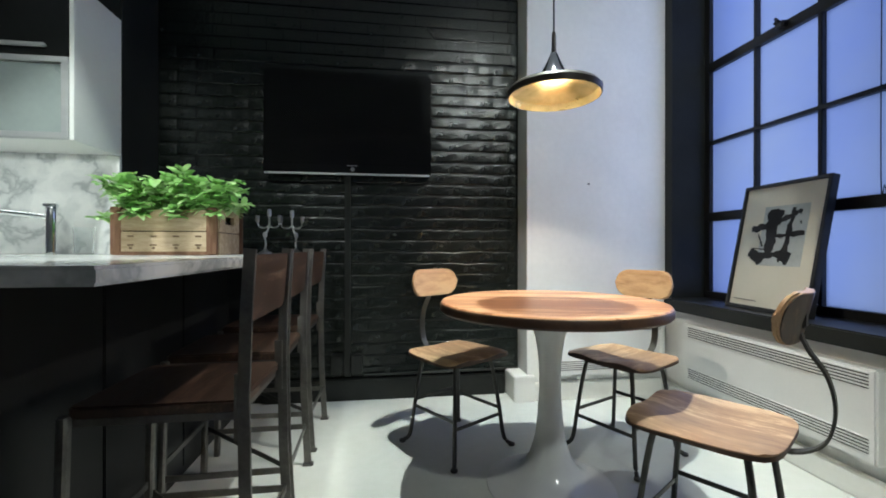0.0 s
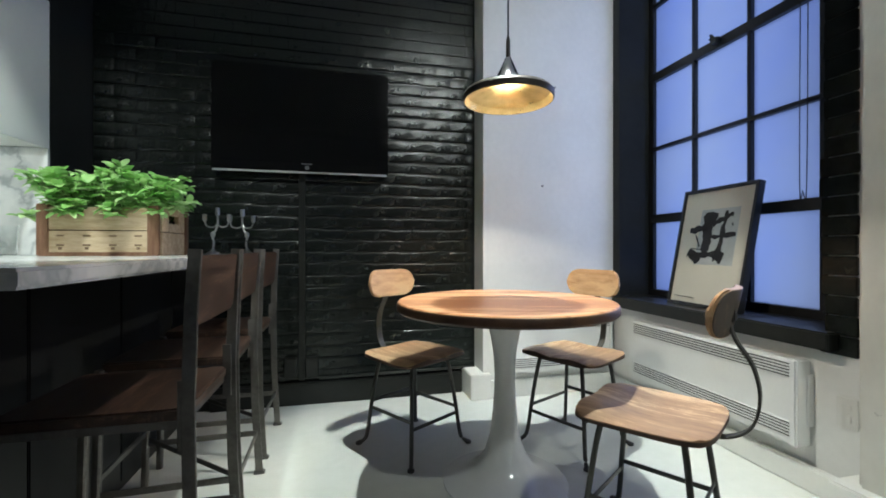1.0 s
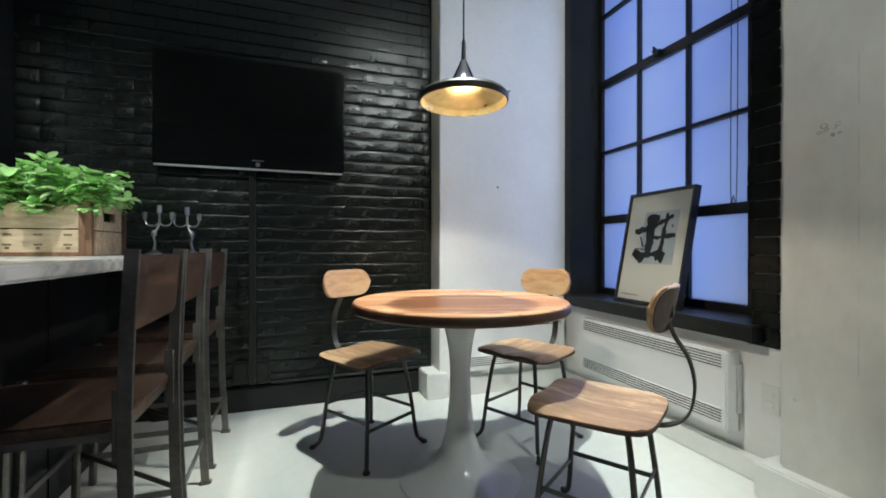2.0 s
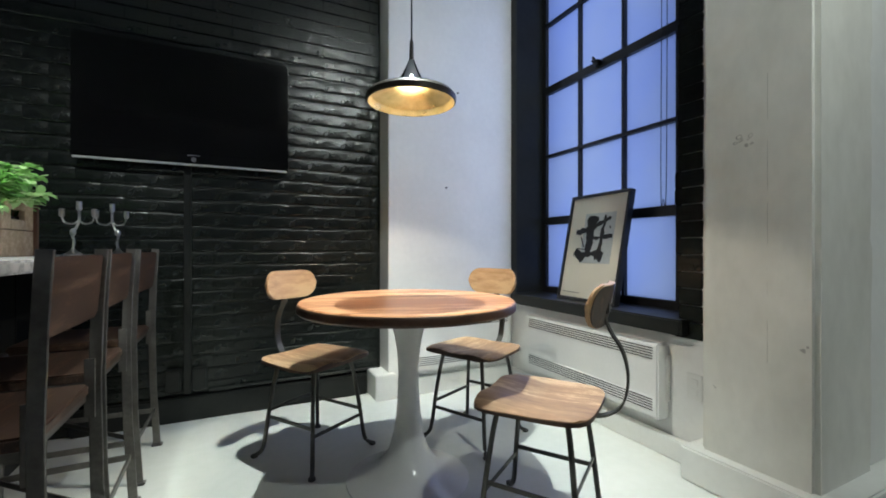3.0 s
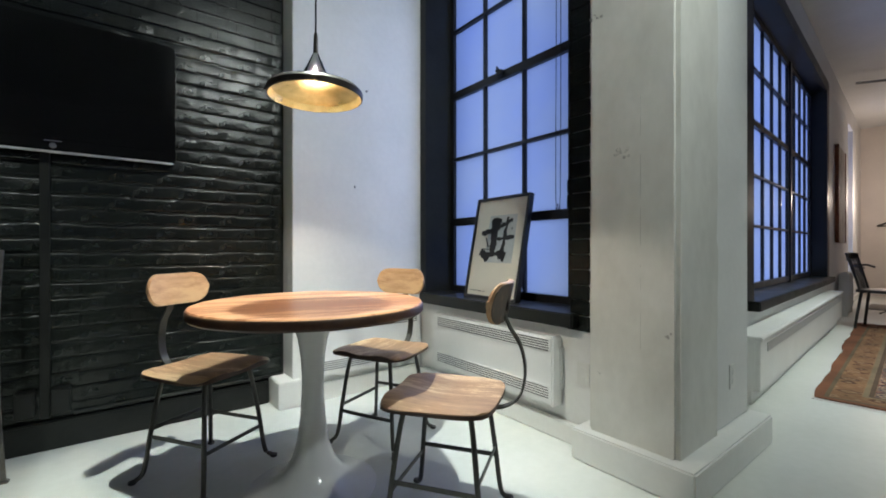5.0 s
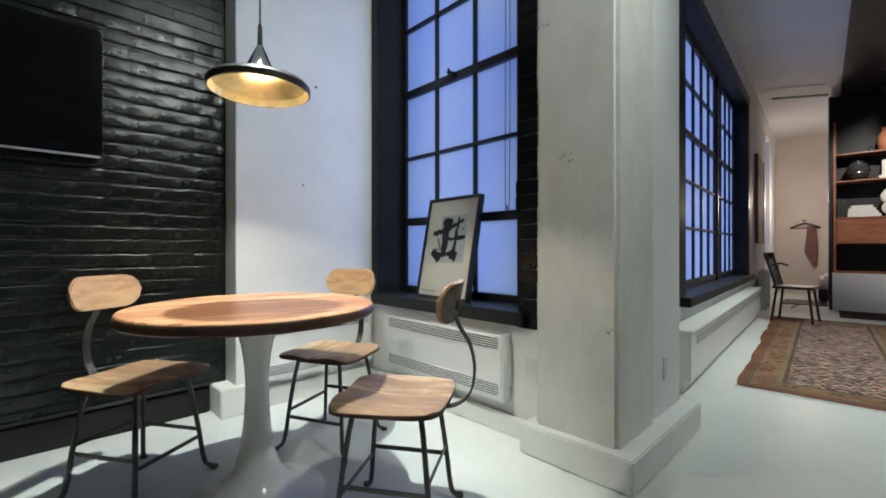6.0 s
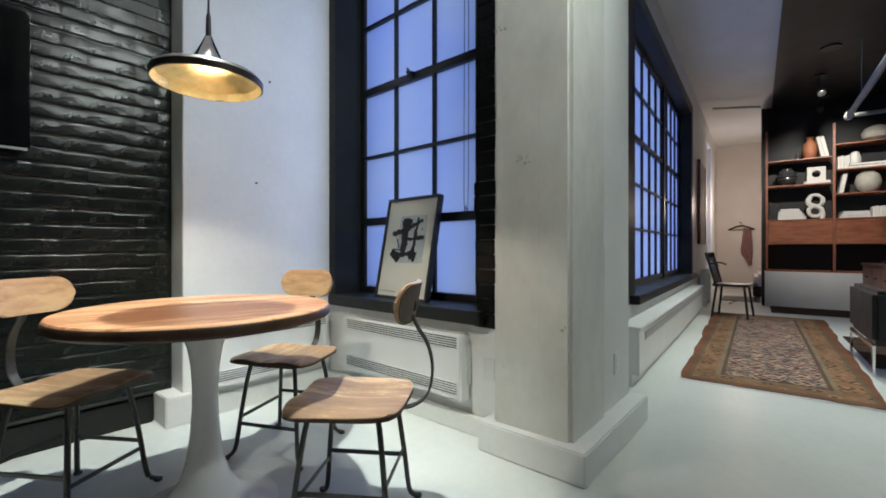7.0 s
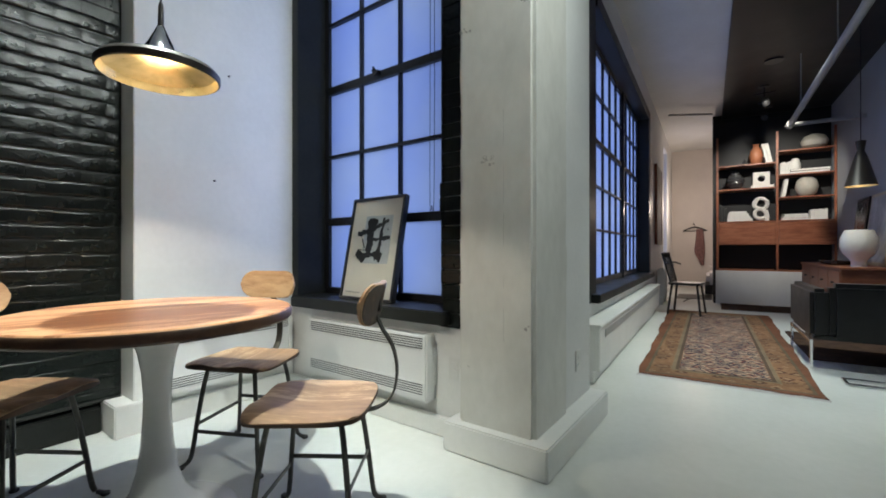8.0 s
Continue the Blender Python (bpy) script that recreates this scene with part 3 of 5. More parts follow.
structure("window_border_top", box(0.66, 4.42, 0.085, 0.40, 3.0, 3.13, 0.004), BLACK_PAINT, "black painted window border", "window border", LIVING)
structure("window_sill_2", box(0.5, 4.5, 0.03, 0.34, 0.53, 0.60, 0.006), BLACK_PAINT, "black painted deep window sill", "window sill", LIVING)
ZL = [0.64, 1.16, 1.60, 2.05, 2.52, 2.98]
turn = LIVING @ pose(0, 0.27, 0, 0, 0, 90)
window("window_2", turn, [-2.84, -2.47, -2.10, -1.73, -1.36, -0.99, -0.72], ZL, (0.64, 2.05, 2.98), "tall black steel living room window, frosted dusk-blue panes")
window("window_3", turn, [-4.24, -3.90, -3.56, -3.22, -2.92], ZL, (0.64, 2.05, 2.98), "tall black steel living room window, frosted dusk-blue panes")
window("window_4", LIVING @ pose(0, 0.27, 0, 0, 0, 90), [-7.66, -7.3, -6.94], ZL, (0.64, 2.05, 2.98), "far black steel window with dusk-blue panes")
structure("window_mullion_post", box(2.845, 2.915, 0.23, 0.33, 0.6, 3.0, 0.004), FRAME_BLACK, "heavy black steel post between the windows", "mullion", LIVING)
structure("backdrop_2", box(0.3, 8.2, 0.47, 0.49, 0.3, CEIL, 0), DUSK_SKY, "plain dusk-blue evening sky outside", "backdrop", LIVING)
structure("baseboard_living", box(-0.4, 9.3, 0.07, 0.10, 0, 0.10, 0.005), TRIM, "white painted baseboard", "baseboard", LIVING)
structure("wall_south_living", box(0.2, 6.42, -2.62, -2.43, 0, CEIL, 0), GREY_WALL, "blue-grey painted living room wall", "wall", LIVING)
structure("wall_shelf_back", box(6.40, 6.55, -2.62, -0.76, 0, CEIL, 0), BLACK_PAINT, "black wall behind the shelving", "wall", LIVING)
structure("wall_bedroom", box(9.3, 9.5, -2.6, 0.45, 0, CEIL, 0), CREAM_WALL, "cream painted bedroom wall", "wall", LIVING)
structure("wall_bedroom_side", box(6.55, 9.3, -2.62, -2.43, 0, CEIL, 0), CREAM_WALL, "cream painted bedroom side wall", "wall", LIVING)
# closing walls behind the camera
structure("wall_west", box(-4.4, -4.2, -4.2, 2.95, 0, CEIL, 0), WHITE_WALL, "white wall behind the kitchen", "wall")
structure("wall_south", box(-4.2, 3.4, -4.4, -4.2, 0, CEIL, 0), WHITE_WALL, "white wall behind the camera", "wall")
structure("wall_partition", box(3.28, 3.42, -4.2, -1.76, 0, CEIL, 0), WHITE_WALL, "white partition wall", "wall")


# ---- heaters, outlets ----
def heater(name, at, length, label):
    """Panel convector: face towards -x, length along y, base at z 0.17."""
    h = thing(name, label, "heater", at, "panel heaters")
    part("casing", box(0, 0.075, -length / 2, length / 2, 0.17, 0.515, 0.008), HEATER, h)
    for z0 in (0.445, 0.205):
        for k in range(5):
            part("vent_slot", box(-0.002, 0.004, -length / 2 + 0.02, length / 2 - 0.05, z0 + k * 0.0125, z0 + k * 0.0125 + 0.0055, 0), SLOT, h)
            part("louvre", box(-0.006, 0.001, -length / 2 + 0.02, length / 2 - 0.05, z0 + k * 0.0125 + 0.0058, z0 + k * 0.0125 + 0.0105, 0), HEATER, h)
    part("end_cap", box(-0.004, 0.077, -length / 2 - 0.004, -length / 2 + 0.03, 0.165, 0.52, 0.008), HEATER, h)
    part("wall_bracket", box(0.05, 0.09, -length / 2 - 0.012, -length / 2 - 0.004, 0.25, 0.46, 0.002), HEATER, h)
    return h


heater("panel_heater", pose(1.764, 1.797, 0.0), 1.005, "long white enamel panel heater under the window")
heater("panel_heater", pose(1.375, 2.482, 0, 0, 0, 90), 0.80, "white enamel panel heater on the wall behind the table")


def outlet(at, label):
    o = thing("wall_outlet", label, "outlet", at, "wall outlets")
    part("cover_plate", box(-0.006, 0, -0.036, 0.036, -0.058, 0.058, 0.003), OUTLET, o)
    for z in (-0.022, 0.022):
        part("socket", box(-0.009, -0.004, -0.017, 0.017, z - 0.014, z + 0.014, 0.003), OUTLET, o)


outlet(pose(1.84, 1.165, 0.35), "white double wall outlet near the pillar")
outlet(pose(2.34, 0.70, 0.36, 0, 0, 90), "small white outlet on the pillar side")
# radiator cover along the living room wall
rc = thing("radiator_cover", "long white painted radiator cover under the windows", "radiator cover", LIVING)
part("front_panel", box(0.12, 4.35, -0.045, -0.02, 0.09, 0.40, 0.004), TRIM, rc)
part("top_board", box(0.10, 4.37, -0.06, 0.10, 0.40, 0.425, 0.006), TRIM, rc)
part("end_panel", box(0.12, 0.145, -0.02, 0.10, 0.09, 0.40, 0.003), TRIM, rc)
part("grille", box(0.3, 4.2, -0.049, -0.045, 0.31, 0.37, 0.001), ALU, rc)
part("toe_board", box(0.12, 4.35, 0.0, 0.06, 0.0, 0.09, 0.003), TRIM, rc)


# track spotlight over the table
ts = thing("track_spotlight", "black ceiling spotlight over the round table", "spotlight", pose(*NOOK_LAMP))
part("lamp_head", lathe([(0.05, 0.0), (0.055, 0.01), (0.055, 0.13), (0.03, 0.15)], 24, caps=False), FRAME_BLACK, ts)
part("stem", sweep([(0, 0, 0.15), (0, 0, CEIL - NOOK_LAMP[2])], 0.012, seg=10), FRAME_BLACK, ts)


# ---- round table ----
def round_table(at):
    t = thing("round_table", "round walnut dining table on a white tulip pedestal", "table", at)
    R = 0.445
    top = lathe([(0.38, 0.712), (R - 0.004, 0.716), (R - 0.001, 0.742), (R - 0.006, 0.749), (R - 0.012, 0.75), (0.30, 0.75), (0.001, 0.75)], 96)
    part("tabletop", top, TABLE_WOOD, t, "striped reddish walnut boards", pose(0, 0, 0, 0, 0, -14))
    part("edge_band", lathe([(R - 0.03, 0.706), (R - 0.006, 0.708), (R + 0.002, 0.716), (R + 0.002, 0.738), (R - 0.002, 0.744), (R - 0.02, 0.743)], 96), RIM_WOOD, t, "dark charred-looking table edge")
    part("pedestal", lathe([(0.255, 0.0), (0.255, 0.006), (0.225, 0.016), (0.17, 0.034), (0.12, 0.066), (0.083, 0.12), (0.062, 0.19), (0.050, 0.28), (0.043, 0.38), (0.042, 0.45),
                            (0.047, 0.53), (0.058, 0.60), (0.077, 0.66), (0.102, 0.70), (0.115, 0.712)], 56), TULIP, t, "glossy white tulip-shaped pedestal")
    return t


TABLE = (0.665, 1.635)
round_table(pose(*TABLE, 0))


# ---- side chairs ----
def saddle_seat():
    """The dished seat and, apart, a rough edge band darkened to stand for shade."""
    bm, band = bmesh.new(), bmesh.new()
    n = 15
    rows = []
    for s in (0, 1):
        grid = []
        for i in range(n):
            for j in range(n):
                a, b = 2 * i / (n - 1) - 1, 2 * j / (n - 1) - 1
                # a rounded-square plan, narrower at the back
                k = 1 / max(1, (abs(a) ** 5 + abs(b) ** 5) ** 0.2)
                x, y = a * k * 0.205 * (1 + 0.06 * b), b * k * 0.19
                dish = 0.016 * max(0, 1 - (a * a * 0.9 + (b + 0.15) ** 2)) - 0.007 * (1 - abs(a)) * max(0, b) ** 2 + 0.005 * math.cos(a * math.pi * 2) * max(0, b + 0.2)
                edge = max(abs(a), abs(b))
                top = 0.462 - dish - 0.006 * max(0, edge - 0.8) * 5
                low = 0.428 + 0.012 * max(0, edge - 0.5) * 2
                grid.append(bm.verts.new((x, y, top if s == 0 else low)))
        rows.append(grid)
    for s, g in enumerate(rows):
        for i in range(n - 1):
            for j in range(n - 1):
                q = (g[i * n + j], g[(i + 1) * n + j], g[(i + 1) * n + j + 1], g[i * n + j + 1])
                bm.faces.new(q if s == 0 else q[::-1])
    ring = [i * n for i in range(n)] + [(n - 1) * n + j for j in range(1, n)] + [i * n + n - 1 for i in range(n - 2, -1, -1)] + [j for j in range(n - 2, 0, -1)]
    for p, q in zip(ring, ring[1:] + ring[:1]):
        bm.faces.new((rows[0][p], rows[0][q], rows[1][q], rows[1][p]))
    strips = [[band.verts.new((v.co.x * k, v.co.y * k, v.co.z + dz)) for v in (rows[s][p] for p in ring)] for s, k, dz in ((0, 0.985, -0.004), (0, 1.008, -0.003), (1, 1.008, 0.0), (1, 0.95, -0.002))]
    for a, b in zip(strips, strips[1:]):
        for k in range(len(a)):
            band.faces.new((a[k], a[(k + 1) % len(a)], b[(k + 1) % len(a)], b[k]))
    return bm, band


def side_chair(at, label):
    c = thing("side_chair", label, "chair", at, "chairs round the table")
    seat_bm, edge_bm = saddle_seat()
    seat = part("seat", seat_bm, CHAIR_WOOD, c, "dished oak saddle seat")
    # shade on the seat's sides, put in as a dark-coloured band
    part("seat_edge", edge_bm, RIM_WOOD, seat, "rough seat edge coloured dark for the shade on its sides")
    # paddle-shaped back board, gently curved
    bm = prism(rounded(0.295, 0.138, 0.062, 8), -0.009, 0.009, 0.006)
    bmesh.ops.subdivide_edges(bm, edges=[e for e in bm.edges if e.calc_length() > 0.1], cuts=6)
    for v in bm.verts:
        v.co = Vector((v.co.x, -v.co.z + 1.35 * v.co.x ** 2 - 0.014, v.co.y))
    back = part("backrest", bm, CHAIR_BACK, c, "rounded oak back paddle", pose(0, -0.178, 0.785, 4))
    # thin dark layer over the paddle's back, standing for its unlit side
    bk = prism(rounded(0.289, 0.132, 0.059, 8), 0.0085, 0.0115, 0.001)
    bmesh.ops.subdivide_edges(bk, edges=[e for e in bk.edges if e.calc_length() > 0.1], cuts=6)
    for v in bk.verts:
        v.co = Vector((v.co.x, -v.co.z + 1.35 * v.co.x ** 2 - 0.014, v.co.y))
    part("back_plate", bk, STOOL_WOOD, back, "rear face coloured dark for its shade")
    spring = smooth_path([(0, -0.10, 0.425), (0, -0.19, 0.422), (0, -0.255, 0.465), (0, -0.275, 0.55), (0, -0.260, 0.635), (0, -0.222, 0.70), (0, -0.205, 0.755), (0, -0.209, 0.83)], 6)
    part("back_spring", sweep(spring, 0.032, 0.007, side=(1, 0, 0)), IRON, c, "curved flat iron back spring")
    part("pivot_plate", box(-0.022, 0.022, -0.221, -0.206, 0.755, 0.825, 0.004), IRON, c)
    part("seat_plate", prism(rounded(0.27, 0.27, 0.03, 4), 0.418, 0.43, 0.002), IRON, c)
    for sx in (-1, 1):
        for sy in (-1, 1):
            p = smooth_path([(sx * 0.115, sy * 0.115, 0.425), (sx * 0.128, sy * 0.128, 0.35), (sx * 0.146, sy * 0.146, 0.2), (sx * 0.158, sy * 0.158, 0.08), (sx * 0.168, sy * 0.168, 0.03), (sx * 0.19, sy * 0.19, 0.008)], 4)
            leg = part("leg", sweep(p, 0.0095, seg=8), IRON, c)
            part("foot_pad", lathe([(0.012, 0.0), (0.016, 0.003), (0.016, 0.012), (0.008, 0.016)], 12), IRON, leg, "", pose(sx * 0.19, sy * 0.19, 0.0))
    for sx, z in ((-1, 0.185), (1, 0.185)):
        part("stretcher", sweep([(sx * 0.147, -0.147, z), (sx * 0.147, 0.147, z)], 0.016, 0.006, side=(0, 0, 1)), IRON, c)
    for sy, z in ((-1, 0.215), (1, 0.155)):
        k = 0.145 if sy < 0 else 0.15
        part("stretcher", sweep([(-k, sy * k, z), (k, sy * k, z)], 0.016, 0.006, side=(0, 0, 1)), IRON, c)
    return c


ch1 = side_chair(pose(0.350, 2.045, 0, 0, 0, -146.9), "oak and iron side chair beside the brick wall")
ch2 = copy_thing(ch1, pose(1.125, 1.868, 0, 0, 0, 115.9))
ch2["label"] = "oak and iron side chair beside the heater"
ch3 = copy_thing(ch1, pose(0.966, 1.138, 0, 0, 0, 34))
for o in ch3.children:
    if o.name.startswith("backrest"):
        o.matrix_basis = pose(0.014, -0.194, 0.785, 12, 0, 0)
ch3["label"] = "oak and iron side chair partly under the table edge"


# ---- counter stools ----
def counter_stool(at):
    s = thing("counter_stool", "dark reclaimed wood counter stool with raw steel legs", "stool", at, "stools at the counter")
    part("seat", prism(rounded(0.385, 0.365, 0.022, 4), 0.566, 0.594, 0.005), STOOL_WOOD, s, "dark worn plank seat")
    for sy in (-1, 1):
        y = sy * 0.190
        part("back_post", sweep([(0.222, y, 0.0), (0.205, y, 0.30), (0.200, y, 0.60), (0.206, y, 0.80), (0.215, y, 0.96)], 0.030, 0.008, side=(1, 0, 0)), STOOL_STEEL, s, "flat steel leg running up as back post")
        part("corner_angle", sweep([(0.190, y * 0.985, 0.50), (0.190, y * 0.985, 0.66)], 0.026, 0.010, side=(1, 0, 0)), STOOL_STEEL, s)
        part("leg", sweep([(-0.19, y * 0.97, 0.575), (-0.205, y * 0.98, 0.0)], 0.024, 0.024, side=(1, 0, 0)), STOOL_STEEL, s)
        part("side_rail", sweep([(-0.20, y * 0.97, 0.175), (0.213, y * 0.97, 0.175)], 0.022, 0.007, side=(0, 0, 1)), STOOL_STEEL, s)
        part("foot", box(0.20, 0.245, y - 0.016, y + 0.016, 0.0, 0.01, 0.003), STOOL_STEEL, s)
    for x, z in ((-0.2, 0.22), (0.212, 0.175)):
        part("foot_rail", sweep([(x, -0.187, z), (x, 0.187, z)], 0.022, 0.007, side=(0, 0, 1)), STOOL_STEEL, s)
    part("brace", sweep([(0.20, -0.19, 0.19), (-0.19, 0.19, 0.19)], 0.018, 0.005, side=(0, 0, 1)), STOOL_STEEL, s)
    part("apron", box(-0.180, 0.185, -0.175, 0.175, 0.546, 0.566, 0.002), STOOL_STEEL, s)
    back = prism([(-0.183, 0.945), (-0.183, 0.790), (-0.165, 0.775), (0.165, 0.775), (0.183, 0.790), (0.183, 0.945)], -0.010, 0.010, 0.003)
    for v in back.verts:
        v.co = Vector((v.co.z + 0.20 + 0.012 * (v.co.y - 0.8) / 0.15 - 0.25 * (0.19 ** 2 - v.co.x ** 2), v.co.x, v.co.y))
    part("backrest", back, STOOL_WOOD, s, "dark plank back panel")
    return s


st = counter_stool(pose(-0.535, 1.253, 0))
copy_thing(st, pose(-0.555, 1.735, 0, 0, 0, 1.5))
copy_thing(st, pose(-0.562, 2.255, 0, 0, 0, -1))


# ---- kitchen ----
top = prism([(-3.9, 1.70), (-1.9, 1.70), (-1.9, 0.745), (-0.46, 0.745), (-0.46, 2.735), (-1.345, 2.735), (-1.345, 2.372), (-3.9, 2.372)], 0.898, 0.932, 0.006)
solid("marble_worktop", top, MARBLE, "thick white veined marble worktop on the dark counter", "worktop")
cb = thing("kitchen_counter", "black panelled kitchen counter under the marble", "counter")
part("body", box(-1.84, -0.80, 0.83, 2.73, 0.08, 0.898, 0.003), CAB_BLACK, cb)
part("toe_kick", box(-1.80, -0.85, 0.88, 2.72, 0.0, 0.08, 0.002), CAB_BLACK, cb)
part("back_run", box(-3.9, -1.86, 1.76, 2.37, 0.0, 0.898, 0.003), CAB_BLACK, cb)
for k in range(4):
    part("panel", box(-0.80, -0.786, 0.84 + k * 0.472, 1.305 + k * 0.472, 0.10, 0.885, 0.003), CAB_BLACK, cb)
solid("marble_backsplash", box(-3.9, -1.353, 2.372, 2.39, 0.932, 1.44, 0.002), MARBLE, "white veined marble backsplash behind the tap", "backsplash")


def wall_cabinet(x0, x1, end):
    c = thing("wall_cabinet", "white wall cabinet, frosted flap below, black door above", "cabinet", None, "kitchen wall cabinets")
    part("body", box(x0, x1 - (0.02 if end else 0), 2.07, 2.389, 1.44, 2.14, 0.002), CAB_WHITE, c)
    if end:
        part("side_panel", box(x1 - 0.019, x1, 2.052, 2.389, 1.436, 2.142, 0.002), CAB_WHITE, c)
    d = part("flap_door", box(x0 + 0.003, x1 - 0.022, 2.060, 2.069, 1.47, 1.77, 0.001), FROST, c, "frosted glass flap door")
    for a in (box(x0 + 0.003, x1 - 0.021, 2.047, 2.069, 1.44, 1.468, 0.002), box(x0 + 0.003, x1 - 0.021, 2.047, 2.069, 1.774, 1.80, 0.002),
              box(x0 + 0.003, x0 + 0.03, 2.0475, 2.069, 1.468, 1.774, 0.002), box(x1 - 0.05, x1 - 0.021, 2.0475, 2.069, 1.468, 1.774, 0.002)):
        part("door_rail", a, ALU, d, "aluminium door frame")
    u = part("upper_door", box(x0 + 0.003, x1 - 0.021, 2.048, 2.069, 1.806, 2.14, 0.002), CAB_BLACK, c, "black upper door")
    part("bar_handle", box(x0 + 0.03, x1 - 0.10, 2.022, 2.046, 1.832, 1.847, 0.004), ALU, u, "slim aluminium bar handle")
    return c


wall_cabinet(-2.27, -1.354, True)
wall_cabinet(-3.2, -2.274, False)
solid("kitchen_soffit", box(-3.9, -1.362, 2.06, 2.389, 2.143, CEIL - 0.003, 0.002), BLACK_PAINT, "black boxed soffit above the cabinets", "soffit", kind="structure")
tap = thing("kitchen_tap", "chrome single-lever kitchen tap on the worktop", "tap", pose(-1.56, 2.22, 0.932))
part("column", lathe([(0.026, 0), (0.026, 0.006), (0.021, 0.01), (0.021, 0.235), (0.018, 0.24)], 24), CHROME, tap)
part("spout", sweep(smooth_path([(0, 0, 0.175), (-0.09, -0.01, 0.185), (-0.20, -0.02, 0.198)], 4), 0.012, seg=12), CHROME, tap)
part("lever", box(-0.02, 0.02, -0.03, 0.02, 0.225, 0.238, 0.004), CHROME, tap)
tumbler = lathe([(0.034, 0), (0.038, 0.004), (0.043, 0.13), (0.040, 0.13), (0.035, 0.008), (0.001, 0.006)], 28)
solid("drinking_glass", tumbler, glass_material("clear_glass", (0.95, 0.97, 0.97), 0.02), "clear empty tumbler beside the tap", "glass", pose(-1.44, 2.25, 0.932))

# crate of herbs
CRATE_AT = pose(-0.921, 2.075, 0.9335, 0, 0, -2)
cr = thing("wooden_crate", "weathered wooden bottle crate with dark corners, on worktop", "crate", CRATE_AT)
cw, cd, chh = 0.200, 0.145, 0.20
for sy in (-1, 1):
    for z0, z1 in ((0.005, 0.098), (0.102, chh - 0.008)):
        part("side_board", box(-cw + 0.028, cw - 0.028, sy * cd - 0.006, sy * cd + 0.006, z0, z1, 0.002), CRATE, cr)
    part("bottom_rail", box(-cw, cw, sy * (cd + 0.002) - 0.006, sy * (cd + 0.002) + 0.006, -0.001, 0.014, 0.001), CRATE_DARK, cr)
for sx in (-1, 1):
    part("end_board", box(sx * cw - 0.009, sx * cw + 0.009, -cd + 0.03, cd - 0.03, 0.0, 0.095, 0.002), CRATE, cr)
    e = box(sx * cw - 0.009, sx * cw + 0.009, -cd + 0.03, -0.05, 0.099, chh, 0.002)
    box(sx * cw - 0.009, sx * cw + 0.009, 0.05, cd - 0.03, 0.099, chh, 0.002, e)
    box(sx * cw - 0.009, sx * cw + 0.009, -0.05, 0.05, 0.099, 0.135, 0.002, e)
    box(sx * cw - 0.009, sx * cw + 0.009, -0.05, 0.05, 0.172, chh, 0.002, e)
    part("end_board", e, CRATE, cr, "end board with a hand hole")
    for sy in (-1, 1):
        part("corner_post", box(sx * cw - 0.030 if sx > 0 else -cw - 0.012, sx * cw + 0.012 if sx > 0 else -cw + 0.030, sy * cd - 0.010, sy * cd + 0.010, 0.0, chh + 0.002, 0.003), CRATE_DARK, cr)
part("floor_board", box(-cw + 0.01, cw - 0.01, -cd + 0.01, cd - 0.01, 0.004, 0.014, 0), CRATE, cr)
for i in range(4):
    for j, z in enumerate((0.038, 0.075)):
        x = -0.132 + i * 0.090
        part("stamped_mark", box(x - 0.013, x + 0.013, -cd - 0.0075, -cd - 0.006, z, z + 0.007, 0), STAMP, cr)
        if j == 0:
            part("stamped_mark", box(x - 0.006, x + 0.006, -cd - 0.0075, -cd - 0.006, z - 0.014, z - 0.004, 0), STAMP, cr)

herb = thing("basil_plants", "dense bushy green basil filling the crate", "plant", CRATE_AT)
part("soil", box(-cw + 0.012, cw - 0.012, -cd + 0.012, cd - 0.012, 0.015, 0.15, 0.01), SOIL, herb)
rl = random.Random(11)
leaves, stems = bmesh.new(), bmesh.new()


def leaf(bm, place, d, up, length, width, curl):
    d = d.normalized()
    s = d.cross(up).normalized()
    n = s.cross(d).normalized()
    rows_ = []
    for t, w in ((0.0, 0.10), (0.15, 0.70), (0.42, 1.0), (0.70, 0.92), (0.90, 0.55), (1.0, 0.06)):
        c = place + d * length * t - n * curl * length * t * t
        b = n * (0.16 * w * width)
        rows_.append([bm.verts.new(c + s * w * width * 0.5 + b), bm.verts.new(c), bm.verts.new(c - s * w * width * 0.5 + b)])
    for a, b in zip(rows_, rows_[1:]):
        for k in (0, 1):
            bm.faces.new((a[k], a[k + 1], b[k + 1], b[k]))


tips = []
for k in range(150):
    x, y = rl.uniform(-cw, cw), rl.uniform(-cd, cd)
    lean = Vector((x * 0.06 + rl.uniform(-0.03, 0.03), y * 0.30 + rl.uniform(-0.03, 0.03), 0))
    hgt = rl.uniform(0.22, 0.365) - 0.25 * abs(x) ** 1.3
    tips.append((Vector((x * 0.9, y * 0.9, 0.15)), Vector((x, y, hgt)) + lean))
for k in range(11):
    x = rl.uniform(-cw + 0.03, cw + 0.02)
    tips.append((Vector((x * 0.8, -cd + 0.03, 0.17)), Vector((x, -cd - rl.uniform(0.01, 0.045), rl.uniform(0.15, 0.215)))))
for side, x in ((1, cw + 0.06), (1, cw + 0.05), (1, cw + 0.04), (1, cw + 0.075)):
    tips.append((Vector((side * cw * 0.8, rl.uniform(-0.15, 0.1), 0.17)), Vector((x, rl.uniform(-0.15, 0.12), rl.choice((0.1, 0.22, 0.26)) if side < 0 else rl.uniform(0.2, 0.3)))))
